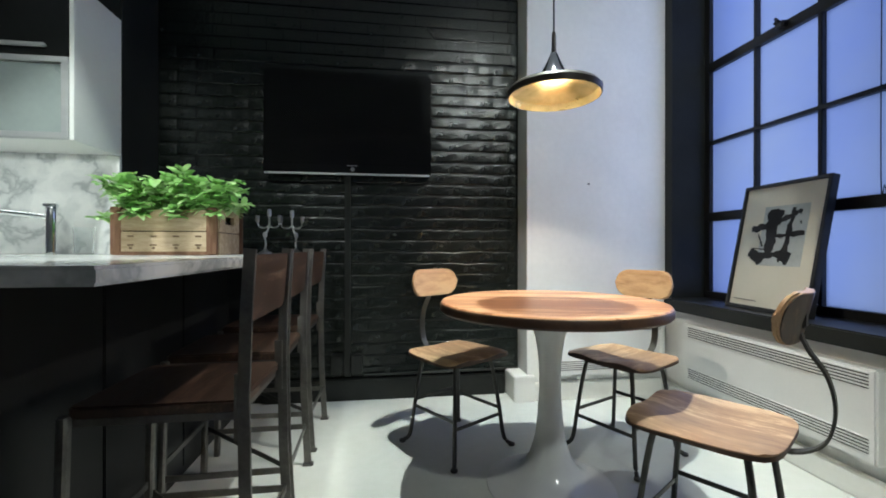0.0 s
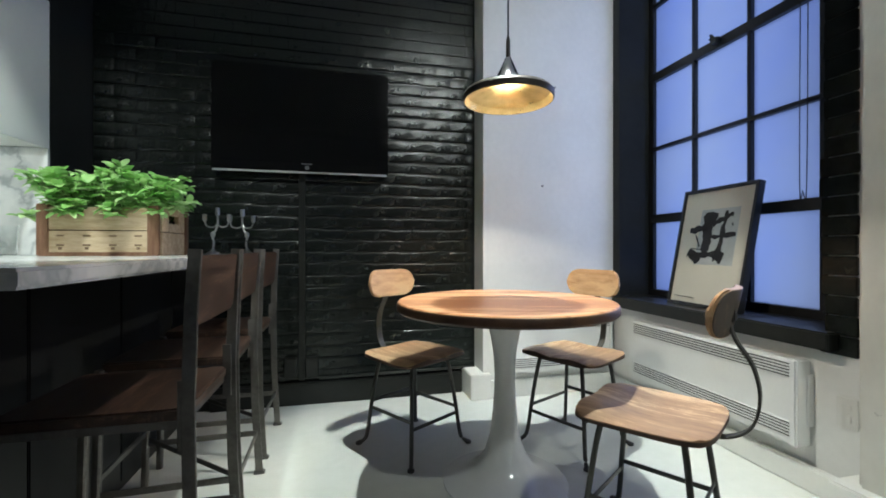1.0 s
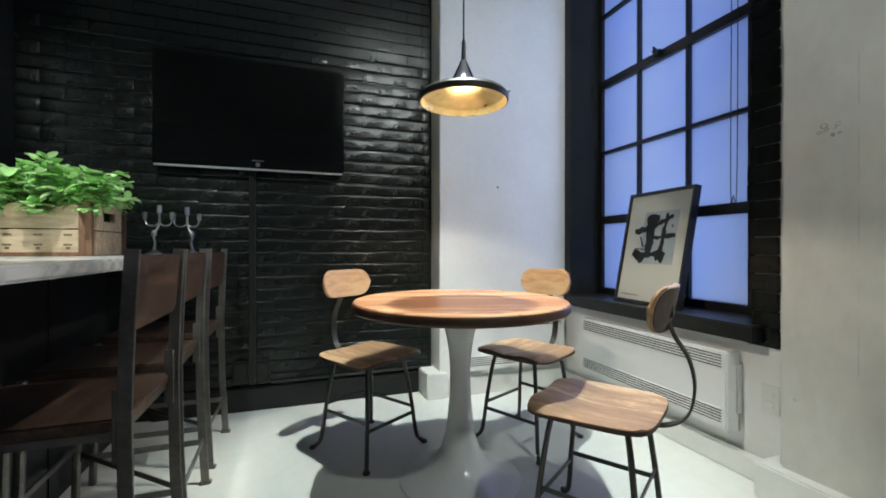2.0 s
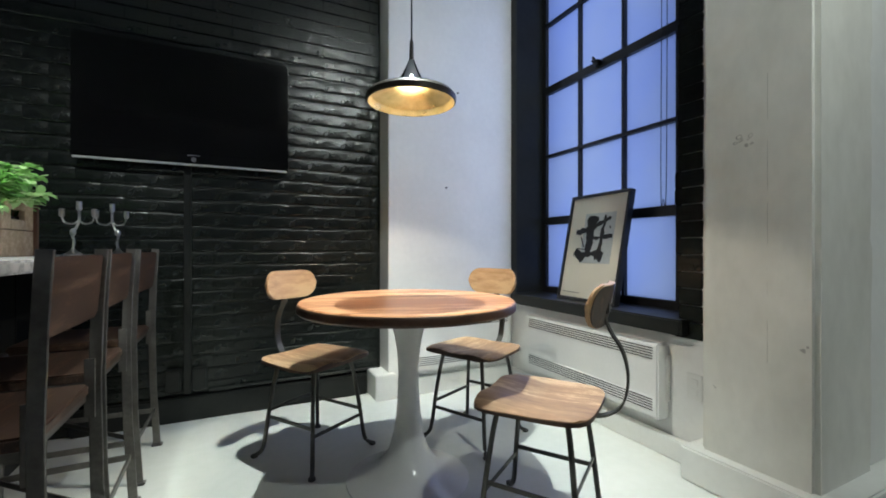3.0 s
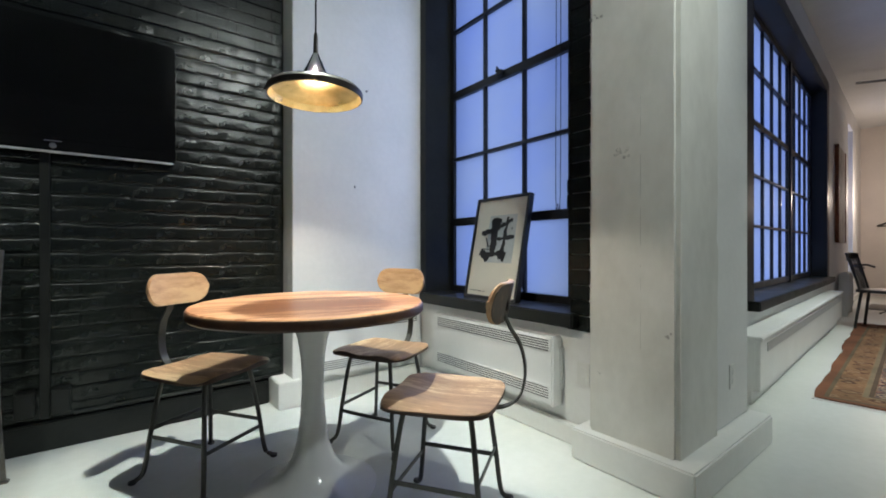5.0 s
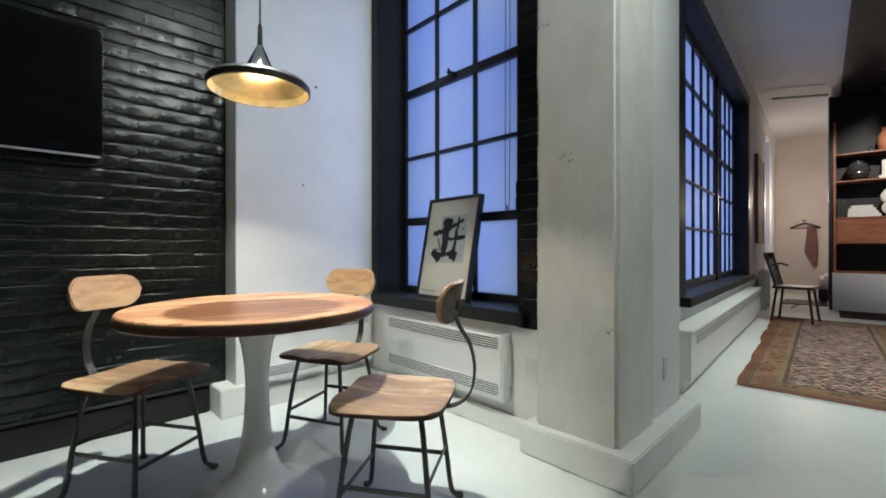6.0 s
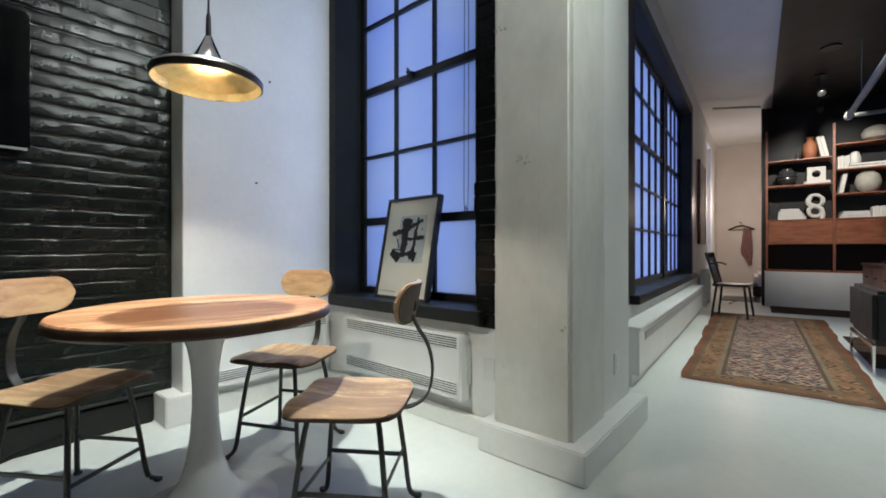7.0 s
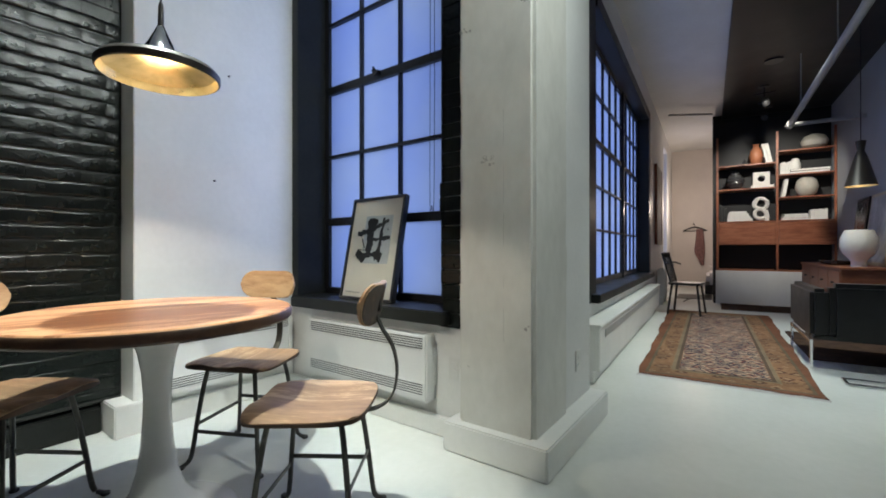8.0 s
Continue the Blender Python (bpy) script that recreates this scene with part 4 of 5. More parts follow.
# stray sprigs: one standing over the right end, two trailing down the left
tips += [(Vector((cw * 0.8, -0.10, 0.17)), Vector((cw + 0.085, -0.12, 0.315))), (Vector((cw * 0.8, -0.05, 0.17)), Vector((cw + 0.06, -0.14, 0.27))),
         (Vector((-cw * 0.8, -0.12, 0.17)), Vector((-cw - 0.075, -0.12, 0.32))), (Vector((-cw * 0.8, -0.16, 0.17)), Vector((-cw - 0.07, -0.13, 0.15)))]
for root, tip in tips:
    sweep(smooth_path([root, (root + tip) / 2 + Vector((0, 0, 0.03)), tip], 3), 0.0018, seg=5, bm=stems)
    for ring_ in range(4):
        base = tip + (root - tip) * 0.16 * ring_
        a0 = rl.uniform(0, 6.28)
        for k in range(4 if ring_ else 5):
            a = a0 + k * 1.57 + rl.uniform(-0.4, 0.4)
            lift = rl.uniform(-0.05, 0.9)
            leaf(leaves, base, Vector((math.cos(a), math.sin(a), lift)), Vector((0, 0, 1)), rl.uniform(0.022, 0.052), rl.uniform(0.024, 0.046), rl.uniform(-0.2, 0.8))
tagged(part("leaves", leaves, LEAF, herb, "glossy bright green basil leaves", smooth=180), kind="stuff")
tagged(part("stems", stems, STEM, herb), kind="stuff")


# candle holders
def candelabrum(at, flip):
    c = thing("candelabrum", "small tarnished silver branched candle holder on the worktop", "candle holder", at, "pair of candle holders")
    part("base", lathe([(0.034, 0), (0.034, 0.006), (0.02, 0.012), (0.01, 0.024), (0.006, 0.03)], 20), SILVER, c)
    part("stem", sweep(smooth_path([(0, 0, 0.028), (0.004 * flip, 0, 0.06), (-0.003 * flip, 0, 0.10), (0.012 * flip, 0, 0.125), (0.024 * flip, 0, 0.16), (0.024 * flip, 0, 0.215)], 5), 0.0058, seg=8), SILVER, c)
    part("collar", lathe([(0.004, 0.088), (0.012, 0.098), (0.012, 0.112), (0.005, 0.122)], 14), SILVER, c)
    x0 = 0.024 * flip
    for dx in (-0.068, 0.060):
        part("arm", sweep(smooth_path([(x0, 0, 0.16), (x0 + dx * 0.35, 0, 0.145), (x0 + dx * 0.85, 0, 0.152), (x0 + dx, 0, 0.18)], 5), 0.004, seg=8), SILVER, c)
        part("candle_cup", lathe([(0.006, 0.175), (0.011, 0.182), (0.0105, 0.21), (0.013, 0.212), (0.008, 0.213), (0.007, 0.19), (0.001, 0.19)], 14), SILVER, c, "", pose(x0 + dx, 0, 0))
    part("candle_cup", lathe([(0.006, 0.205), (0.012, 0.212), (0.0105, 0.245), (0.013, 0.247), (0.008, 0.248), (0.007, 0.22), (0.001, 0.22)], 14), SILVER, c, "", pose(x0, 0, 0))
    return c


candelabrum(pose(-0.665, 2.47, 0.9325, 0, 0, -12), 1)
candelabrum(pose(-0.510, 2.53, 0.9325, 0, 0, -12), -1)

# ---- television ----
tv = thing("television", "large black flat-screen television on the brick wall", "television", pose(-0.218, 2.64, 1.735))
part("casing", box(-0.507, 0.507, 0.0, 0.075, -0.315, 0.315, 0.012), TV_PLASTIC, tv)
part("screen", box(-0.455, 0.455, -0.003, 0.004, -0.255, 0.270, 0.001), SCREEN, tv, "switched-off glossy screen")
part("chrome_strip", box(-0.50, 0.50, -0.006, 0.006, -0.322, -0.311, 0.004), ALU, tv, "thin bright bottom trim")
part("power_button", lathe([(0.013, 0), (0.013, 0.004), (0.009, 0.004), (0.009, 0.001), (0.001, 0.001)], 20), CHROME, tv, "", pose(0.02, -0.001, -0.288, 90))
part("badge", box(-0.012, 0.05, -0.0035, 0.0, -0.268, -0.263, 0.0005), CHROME, tv, "small plain maker's bar")
part("wall_mount", box(-0.2, 0.2, 0.075, 0.102, -0.15, 0.15, 0.003), IRON, tv)
cable = solid("cable_cover", box(-0.252, -0.216, 2.712, 2.738, 0.15, 1.44, 0.004), BLACK_PAINT, "black painted cable cover down the brick wall", "cable cover")
for x in (-0.30, -0.175):
    o = thing("wall_socket_box", "black painted socket box on the brick wall", "socket box", pose(x, 2.715, 0.235), "black socket boxes")
    part("box_body", box(-0.035, 0.035, -0.035, 0.02, -0.06, 0.06, 0.005), BLACK_PAINT, o)
    part("cover_plate", box(-0.029, 0.029, -0.040, -0.035, -0.052, 0.052, 0.003), BLACK_PAINT, o)
solid("conduit", sweep([(-0.13, 2.72, 0.155), (0.88, 2.72, 0.165)], 0.010, seg=8), BLACK_PAINT, "thin black painted pipe along the baseboard", "conduit")

# ---- pendant over the table ----
pl = thing("pendant_lamp", "wide black spun-metal pendant lamp with hammered brass inside", "lamp", pose(*PEND))
R = 0.178
part("shade", lathe([(R - 0.004, 0.0), (R, 0.003), (R + 0.001, 0.022), (R - 0.010, 0.036), (0.12, 0.052), (0.075, 0.066), (0.050, 0.086), (0.034, 0.114), (0.016, 0.155), (0.009, 0.170)], 72, caps=False), BRASS_OUT, pl, "black patinated outer shade")
part("neck_cone", lathe([(0.062, 0.0775), (0.0525, 0.087), (0.0365, 0.115), (0.0185, 0.154), (0.012, 0.170)], 40, caps=False), CHROME, pl, "polished neck catching the light")
part("inner_shade", lathe([(R - 0.006, 0.0005), (R - 0.008, 0.006), (R - 0.018, 0.026), (0.118, 0.043), (0.073, 0.057), (0.044, 0.084), (0.031, 0.108), (0.001, 0.111)], 72, caps=False), BRASS, pl, "hammered gold-coloured brass lining")
part("stem", lathe([(0.0095, 0.166), (0.0080, 0.24), (0.006, 0.25), (0.004, 0.255)], 18), BRASS_OUT, pl)
part("cord", sweep([(0, 0, 0.25), (0, 0, CEIL - PEND[2])], 0.0035, seg=8), FRAME_BLACK, pl)

# ---- framed print on the sill ----
pf = thing("framed_print", "black framed abstract ink print leaning on the sill", "picture", pose(1.885, 1.885, 0.646, 0, 11, -3))
fw, fh = 0.245, 0.67
for y0, y1, z0, z1 in ((-fw, fw, 0, 0.018), (-fw, fw, fh - 0.018, fh), (-fw, -fw + 0.018, 0.018, fh - 0.018), (fw - 0.018, fw, 0.018, fh - 0.018)):
    part("frame_rail", box(-0.004, 0.036, y0, y1, z0, z1, 0.002), FRAME_BLACK, pf)
part("mount", box(0.008, 0.014, -fw + 0.016, fw - 0.016, 0.016, fh - 0.016, 0), MAT_BOARD, pf, "cream mount board")
part("back_board", box(0.016, 0.03, -fw + 0.016, fw - 0.016, 0.016, fh - 0.016, 0), FRAME_BLACK, pf)
pr = part("print_sheet", box(0.006, 0.0085, -0.155, 0.095, 0.235, 0.545, 0), PRINT_GROUND, pf, "grey print with black brush strokes")
# brush strokes: tapered ragged bands over the sheet; y runs to the viewer's left
ri = random.Random(5)


def stroke(y0, z0, y1, z1, w0, w1, rag=0.006, n=12):
    bm = bmesh.new()
    lo, hi = [], []
    d = Vector((y1 - y0, z1 - z0)).normalized()
    q = Vector((-d.y, d.x))
    for k in range(n + 1):
        t = k / n
        c = Vector((y0 + (y1 - y0) * t, z0 + (z1 - z0) * t))
        w = (w0 + (w1 - w0) * t) / 2 * (0.55 if k in (0, n) else 1)
        a, b = c + q * (w + ri.uniform(-rag, rag)), c - q * (w + ri.uniform(-rag, rag))
        lo.append(bm.verts.new((0.0045, a.x, a.y)))
        hi.append(bm.verts.new((0.0045, b.x, b.y)))
    for k in range(n):
        bm.faces.new((lo[k], lo[k + 1], hi[k + 1], hi[k]))
    r = bmesh.ops.extrude_face_region(bm, geom=list(bm.faces))
    bmesh.ops.translate(bm, verts=[v for v in r["geom"] if isinstance(v, bmesh.types.BMVert)], vec=(0.002, 0, 0))
    part("brush_stroke", bm, INK, pr, "", None, 0)


stroke(0.035, 0.53, 0.030, 0.30, 0.075, 0.055)
stroke(0.03, 0.52, 0.02, 0.46, 0.095, 0.08)
stroke(0.16, 0.43, 0.02, 0.445, 0.035, 0.04)
stroke(0.01, 0.455, -0.12, 0.515, 0.030, 0.022)
stroke(-0.075, 0.53, -0.055, 0.27, 0.020, 0.032)
stroke(0.02, 0.385, -0.15, 0.400, 0.014, 0.028)
stroke(0.15, 0.305, 0.06, 0.255, 0.050, 0.045, 0.009)
stroke(0.14, 0.285, -0.10, 0.295, 0.025, 0.040, 0.009)
stroke(-0.03, 0.285, -0.09, 0.265, 0.055, 0.050, 0.012)
stroke(0.11, 0.40, 0.075, 0.335, 0.006, 0.010, 0.002)
stroke(0.135, 0.325, 0.045, 0.318, 0.006, 0.005, 0.001)
stroke(-0.12, 0.46, -0.125, 0.445, 0.008, 0.006, 0.001)
stroke(0.20, 0.048, 0.05, 0.046, 0.003, 0.003, 0.0003)
solid("wall_nail", lathe([(0.006, 0), (0.006, 0.002), (0.002, 0.012), (0.002, 0.02)], 10), SLOT, "small dark nail stuck in the white wall", "nail", pose(1.30, 2.56, 1.379, 90))
solid("wall_nail", lathe([(0.006, 0), (0.006, 0.002), (0.002, 0.012), (0.002, 0.02)], 10), SLOT, "small dark nail stuck in the white wall", "nail", pose(1.388, 2.56, 2.04, 90))


# ---- living room ----
def on(u, v, z=0, rz=0):
    return LIVING @ pose(u, v, z, 0, 0, rz)


rug = thing("runner_rug", "worn rust and navy patterned Persian runner on the floor", "rug", on(2.57, -0.79, 0, 0))
rg = bmesh.new()
rr = random.Random(3)
nx, ny = 60, 18
gv = [[rg.verts.new((-2.0 + 4.0 * i / nx + (rr.uniform(-0.012, 0.012) if i in (0, nx) else 0), (-0.565 + 1.13 * j / ny) * (0.98 + 0.13 * i / nx) + 0.008 * math.sin(i * 0.42) + 0.006 * math.sin(i * 0.22) + 0.004 * math.sin(i * 0.9 + j), 0.009 + rr.uniform(0, 0.003))) for j in range(ny + 1)] for i in range(nx + 1)]
for i in range(nx):
    for j in range(ny):
        rg.faces.new((gv[i][j], gv[i + 1][j], gv[i + 1][j + 1], gv[i][j + 1]))
ex = bmesh.ops.extrude_face_region(rg, geom=list(rg.faces))
for v in [v for v in ex["geom"] if isinstance(v, bmesh.types.BMVert)]:
    v.co.z = 0.001
part("woven_field", rg, RUG, rug)
fr = bmesh.new()
for k in range(150):
    y = -0.56 + 1.12 * k / 149
    for sx in (-1, 1):
        box(*sorted((sx * 1.99, sx * (2.025 + rr.uniform(0, 0.02)))), y - 0.002, y + 0.002, 0.001, 0.006, 0, fr)
tagged(part("fringe", fr, LINEN, rug, "short pale fringe"), kind="stuff")

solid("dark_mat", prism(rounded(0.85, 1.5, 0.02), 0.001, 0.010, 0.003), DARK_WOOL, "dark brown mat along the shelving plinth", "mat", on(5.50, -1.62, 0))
# the rug's darkness also stands for the shade beneath the armchair
solid("dark_rug", prism(rounded(1.5, 0.95, 0.02), 0.001, 0.010, 0.003), DARK_WOOL, "dark brown rug with the armchair's shade in its colour", "rug", on(2.55, -1.92, 0))

# shelving: two bays on a white plinth
sh = thing("shelving_unit", "tall teak shelving unit with black back on a white plinth", "shelving", LIVING)
part("plinth", box(5.98, 6.38, -2.42, -0.80, 0.0, 0.585, 0.006), TRIM, sh, "white painted plinth")
part("back_panel", box(6.37, 6.395, -2.42, -0.79, 0.585, 3.30, 0.001), SHELF_BACK, sh, "black back panel")
part("end_wall", box(5.98, 6.39, -0.80, -0.765, 0.0, 3.35, 0.002), SHELF_BACK, sh, "black end panel")
for v in (-0.83, -1.675, -2.41):
    part("upright", box(6.0, 6.03, v - 0.016, v + 0.016, 0.585, 2.95, 0.003), TEAK, sh)
for v0, v1, zs in ((-1.655, -0.85, (1.45, 2.02, 2.44)), (-2.395, -1.695, (1.45, 1.84, 2.22, 2.62))):
    for z in zs:
        part("shelf", box(6.0, 6.36, v0, v1, z - 0.022, z, 0.002), TEAK, sh)
    d = part("drawer_front", box(5.985, 6.36, v0, v1, 1.04, 1.42, 0.004), TEAK, sh, "reddish teak drop front")
    part("base_shelf", box(6.0, 6.36, v0, v1, 0.588, 0.61, 0.002), TEAK, sh)


def pot(name, profile, mat, label, u, v, z, seg=32, category="vase"):
    return solid(name, lathe(profile, seg), mat, label, category, on(u, v, z))


pot("terracotta_jug", [(0.045, 0), (0.08, 0.04), (0.10, 0.15), (0.085, 0.25), (0.045, 0.30), (0.04, 0.34), (0.05, 0.36)], TERRACOTTA, "terracotta jug on the shelf", 6.18, -1.40, 2.44)
pot("small_bottle", [(0.03, 0), (0.035, 0.07), (0.015, 0.09), (0.014, 0.13)], DARK_POT, "small dark bottle on the shelf", 6.18, -1.24, 2.44, 20, "bottle")
dp = [(0.07, 0)] + [(0.135 + 0.012 * (k % 2) - 0.0025 * (k - 5) ** 2, 0.03 + k * 0.025) for k in range(11)] + [(0.07, 0.30)]
pot("ribbed_pot", dp, DARK_POT, "dark ribbed glazed pot on the shelf", 6.18, -1.10, 2.02)
pot("round_stone_vase", [(0.06, 0), (0.13, 0.06), (0.155, 0.16), (0.13, 0.27), (0.07, 0.33), (0.06, 0.335)], STONE_VASE, "round speckled stoneware vase on the shelf", 6.18, -2.08, 1.84)
pot("flat_stone_vase", [(0.07, 0), (0.16, 0.06), (0.18, 0.13), (0.14, 0.21), (0.05, 0.25)], STONE_VASE, "squat stoneware vase on the top shelf", 6.18, -2.18, 2.62)
pot("white_vase", [(0.04, 0), (0.07, 0.06), (0.075, 0.16), (0.05, 0.25), (0.035, 0.27)], CERAMIC, "white ceramic vase on the shelf", 6.16, -1.93, 2.22)
# sculptures: abstract pierced forms
sc = thing("cube_sculpture", "white pierced cube sculpture on a slab base", "sculpture", on(6.16, -1.47, 2.02))
cubebm = bmesh.new()
for a in range(24):
    t0, t1 = 2 * math.pi * a / 24, 2 * math.pi * (a + 1) / 24

    def sq(t):
        c, s = math.cos(t), math.sin(t)
        k = 0.115 / max(abs(c), abs(s))
        return c * k, s * k
    q = [sq(t0), sq(t1), (0.055 * math.cos(t1), 0.055 * math.sin(t1)), (0.055 * math.cos(t0), 0.055 * math.sin(t0))]
    f0 = [cubebm.verts.new((-0.06, y, z + 0.165)) for y, z in q]
    f1 = [cubebm.verts.new((0.06, y, z + 0.165)) for y, z in q]
    for i in range(4):
        cubebm.faces.new((f0[i], f0[(i + 1) % 4], f1[(i + 1) % 4], f1[i]))
    cubebm.faces.new(f0[::-1])
    cubebm.faces.new(f1)
bmesh.ops.remove_doubles(cubebm, verts=cubebm.verts, dist=0.0005)
part("pierced_block", cubebm, CERAMIC, sc)
part("slab", box(-0.09, 0.09, -0.17, 0.15, 0, 0.05, 0.004), CERAMIC, sc)
loops = bmesh.new()
for cz, r0 in ((0.13, 0.085), (0.30, 0.095)):
    sweep([(0.0, r0 * 1.0 * math.cos(a * 0.3142), cz + r0 * math.sin(a * 0.3142)) for a in range(21)], 0.03, seg=10, bm=loops)
sweep(smooth_path([(0, -0.08, 0.0), (0, -0.09, 0.1), (0, -0.03, 0.2), (0, 0.08, 0.26), (0, 0.05, 0.40)], 5), 0.032, seg=10, bm=loops)
solid("loop_sculpture", loops, CERAMIC, "white looping ceramic sculpture on the shelf", "sculpture", on(6.14, -1.46, 1.45))
rk = random.Random(9)


def book(u, v, z, thick, tall, deep, mat, label, lie=False, tilt=0):
    m = on(u, v, z, rk.uniform(-4, 4)) if lie else on(u, v, z) @ pose(0, 0, 0, tilt)
    b = thing("book", label, "book", m, "books on the shelves")
    if lie:
        part("cover", box(-deep / 2, deep / 2, -tall / 2, tall / 2, 0, thick, 0.003), mat, b)
        part("page_block", box(-deep / 2 - 0.003, deep / 2 - 0.01, -tall / 2 - 0.002, tall / 2 - 0.004, 0.004, thick - 0.004, 0), PAPER, b)
    else:
        part("cover", box(-deep / 2, deep / 2, -thick / 2, thick / 2, 0, tall, 0.003), mat, b)
        part("page_block", box(-deep / 2 + 0.006, deep / 2 + 0.002, -thick / 2 + 0.004, thick / 2 - 0.004, 0.004, tall + 0.002, 0), PAPER, b)


z = 1.45
for k, (t_, w) in enumerate(((0.05, 0.36), (0.04, 0.33), (0.045, 0.30), (0.04, 0.24))):
    book(6.16, -1.16 + 0.01 * k, z, t_, w, 0.24, PAPER, "white book lying in a stack", True)
    z += t_ + 0.001
z = 1.45
for k, (t_, w, mt, lb) in enumerate(((0.035, 0.36, RED_BOOK, "red book lying in a stack"), (0.03, 0.33, PAPER, "white book lying in a stack"), (0.035, 0.30, GREEN_BOOK, "sage green book lying in a stack"))):
    book(6.16, -1.92, z, t_, w, 0.24, mt, lb, True)
    z += t_ + 0.001
for k in range(6):
    book(6.16, -2.13 - k * 0.036, 1.45, 0.032, 0.16 + 0.01 * (k % 2), 0.18, PAPER, "cream book standing upright")
book(6.16, -1.76, 1.84, 0.05, 0.30, 0.22, PAPER, "white book leaning on the upright", False, 9)
for k in range(4):
    book(6.16, -1.74 - k * 0.036, 2.22, 0.032, 0.20 + 0.012 * (k % 2), 0.18, PAPER, "cream book standing upright")
for k in range(2):
    book(6.16, -1.55 - k * 0.05, 2.44, 0.045, 0.34, 0.22, PAPER, "white book leaning upright", False, -11)
for k in range(3):
    book(6.16, -0.88 - k * 0.04, 1.45, 0.036, 0.30 - 0.03 * k, 0.2, INK, "dark book standing upright")
for k in range(2):
    book(6.16, -2.1, 2.22 + k * 0.04, 0.038, 0.5, 0.24, INK, "dark book lying flat", True)


# black side chair on the rug's far end
def dark_chair(at):
    c = thing("spindle_chair", "black wooden spindle-back chair by the window wall", "chair", at)
    part("seat", prism(rounded(0.44, 0.42, 0.05, 5), 0.43, 0.465, 0.008), FRAME_BLACK, c, "flat dark seat")
    for sx in (-1, 1):
        for sy in (-1, 1):
            part("leg", sweep([(sx * 0.17, sy * 0.16, 0.44), (sx * 0.215, sy * 0.21, 0.0)], 0.015, seg=8), FRAME_BLACK, c)
        part("back_post", sweep(smooth_path([(sx * 0.18, -0.17, 0.45), (sx * 0.19, -0.22, 0.65), (sx * 0.2, -0.29, 0.90)], 4), 0.014, seg=8), FRAME_BLACK, c)
        part("arm_stub", sweep(smooth_path([(sx * 0.19, -0.25, 0.74), (sx * 0.24, -0.20, 0.75), (sx * 0.25, -0.12, 0.72)], 4), 0.012, seg=8), FRAME_BLACK, c)
    for k in range(4):
        x = -0.11 + k * 0.073
        part("spindle", sweep([(x, -0.18, 0.455), (x * 1.05, -0.27, 0.84)], 0.007, seg=6), FRAME_BLACK, c)
    part("crest_rail", sweep(smooth_path([(-0.21, -0.275, 0.85), (0, -0.305, 0.86), (0.21, -0.275, 0.85)], 5), 0.09, 0.02, side=(0, 0, 1)), FRAME_BLACK, c)
    for z in (0.2,):
        part("stretcher", sweep([(-0.19, 0, z), (0.19, 0, z)], 0.009, seg=6), FRAME_BLACK, c)
    return c


dark_chair(on(4.2, -0.42, 0.012, 172))

# leather armchair with chrome frame
ac = thing("leather_armchair", "black leather armchair on a chrome frame", "armchair", on(1.95, -2.05, 0))
part("arm", box(-0.50, 0.50, 0.54, 0.66, 0.25, 0.645, 0.03), LEATHER, ac, "padded leather arm")
part("arm", box(-0.50, 0.40, -0.42, -0.30, 0.25, 0.68, 0.03), LEATHER, ac)
part("backrest", box(-0.52, -0.36, -0.36, 0.54, 0.25, 0.69, 0.035), LEATHER, ac)
part("seat_cushion", box(-0.36, 0.46, -0.30, 0.53, 0.27, 0.44, 0.035), LEATHER, ac)
part("seat_base", box(-0.48, 0.46, -0.40, 0.64, 0.235, 0.27, 0.004), LEATHER, ac)
for x in (-0.47, 0.45):
    for y in (-0.38, 0.652):
        part("leg", box(x - 0.022, x + 0.022, y - 0.008, y + 0.008, 0.0, 0.206, 0.002), CHROME, ac)
for y in (-0.38, 0.652):
    part("frame_rail", box(-0.492, 0.472, y - 0.010, y + 0.010, 0.206, 0.2345, 0.003), CHROME, ac)
# bent chrome foot of a low stand
lp = thing("chrome_floor_stand", "bent chrome tube foot of a stand on the floor", "stand", on(1.05, -1.53, 0))
part("foot_loop", sweep(smooth_path([(-0.03, -0.35, 0.012), (-0.03, -0.03, 0.012), (-0.02, 0.0, 0.012), (0.10, 0.0, 0.012), (0.12, -0.03, 0.012), (0.12, -0.35, 0.012)], 4), 0.012, seg=10), CHROME, lp)

# sideboard with lamp-white vase, bowl, frames
sb = thing("sideboard", "low dark teak sideboard against the grey wall", "sideboard", on(3.95, -2.12, 0))
part("body", box(-1.0, 1.2, -0.29, 0.25, 0.42, 0.745, 0.006), TEAK, sb)
part("top", box(-1.02, 1.22, -0.30, 0.265, 0.745, 0.772, 0.004), TEAK, sb)
for k in range(4):
    dr_ = part("drawer_front", box(-0.98 + k * 0.505, -0.49 + k * 0.505, 0.25, 0.262, 0.45, 0.73, 0.003), TEAK, sb)
    part("knob", lathe([(0.008, 0), (0.008, 0.012), (0.014, 0.018), (0.010, 0.024)], 14), FRAME_BLACK, dr_, "", pose(-0.735 + k * 0.505, 0.262, 0.60, -90))
part("end_drawer", box(1.2, 1.212, -0.27, 0.23, 0.45, 0.73, 0.003), TEAK, sb)
for x in (-0.92, 1.12):
    for y in (-0.22, 0.18):
        part("leg", lathe([(0.013, 0), (0.022, 0.42)], 14), TEAK, sb, "", pose(x, y, 0))
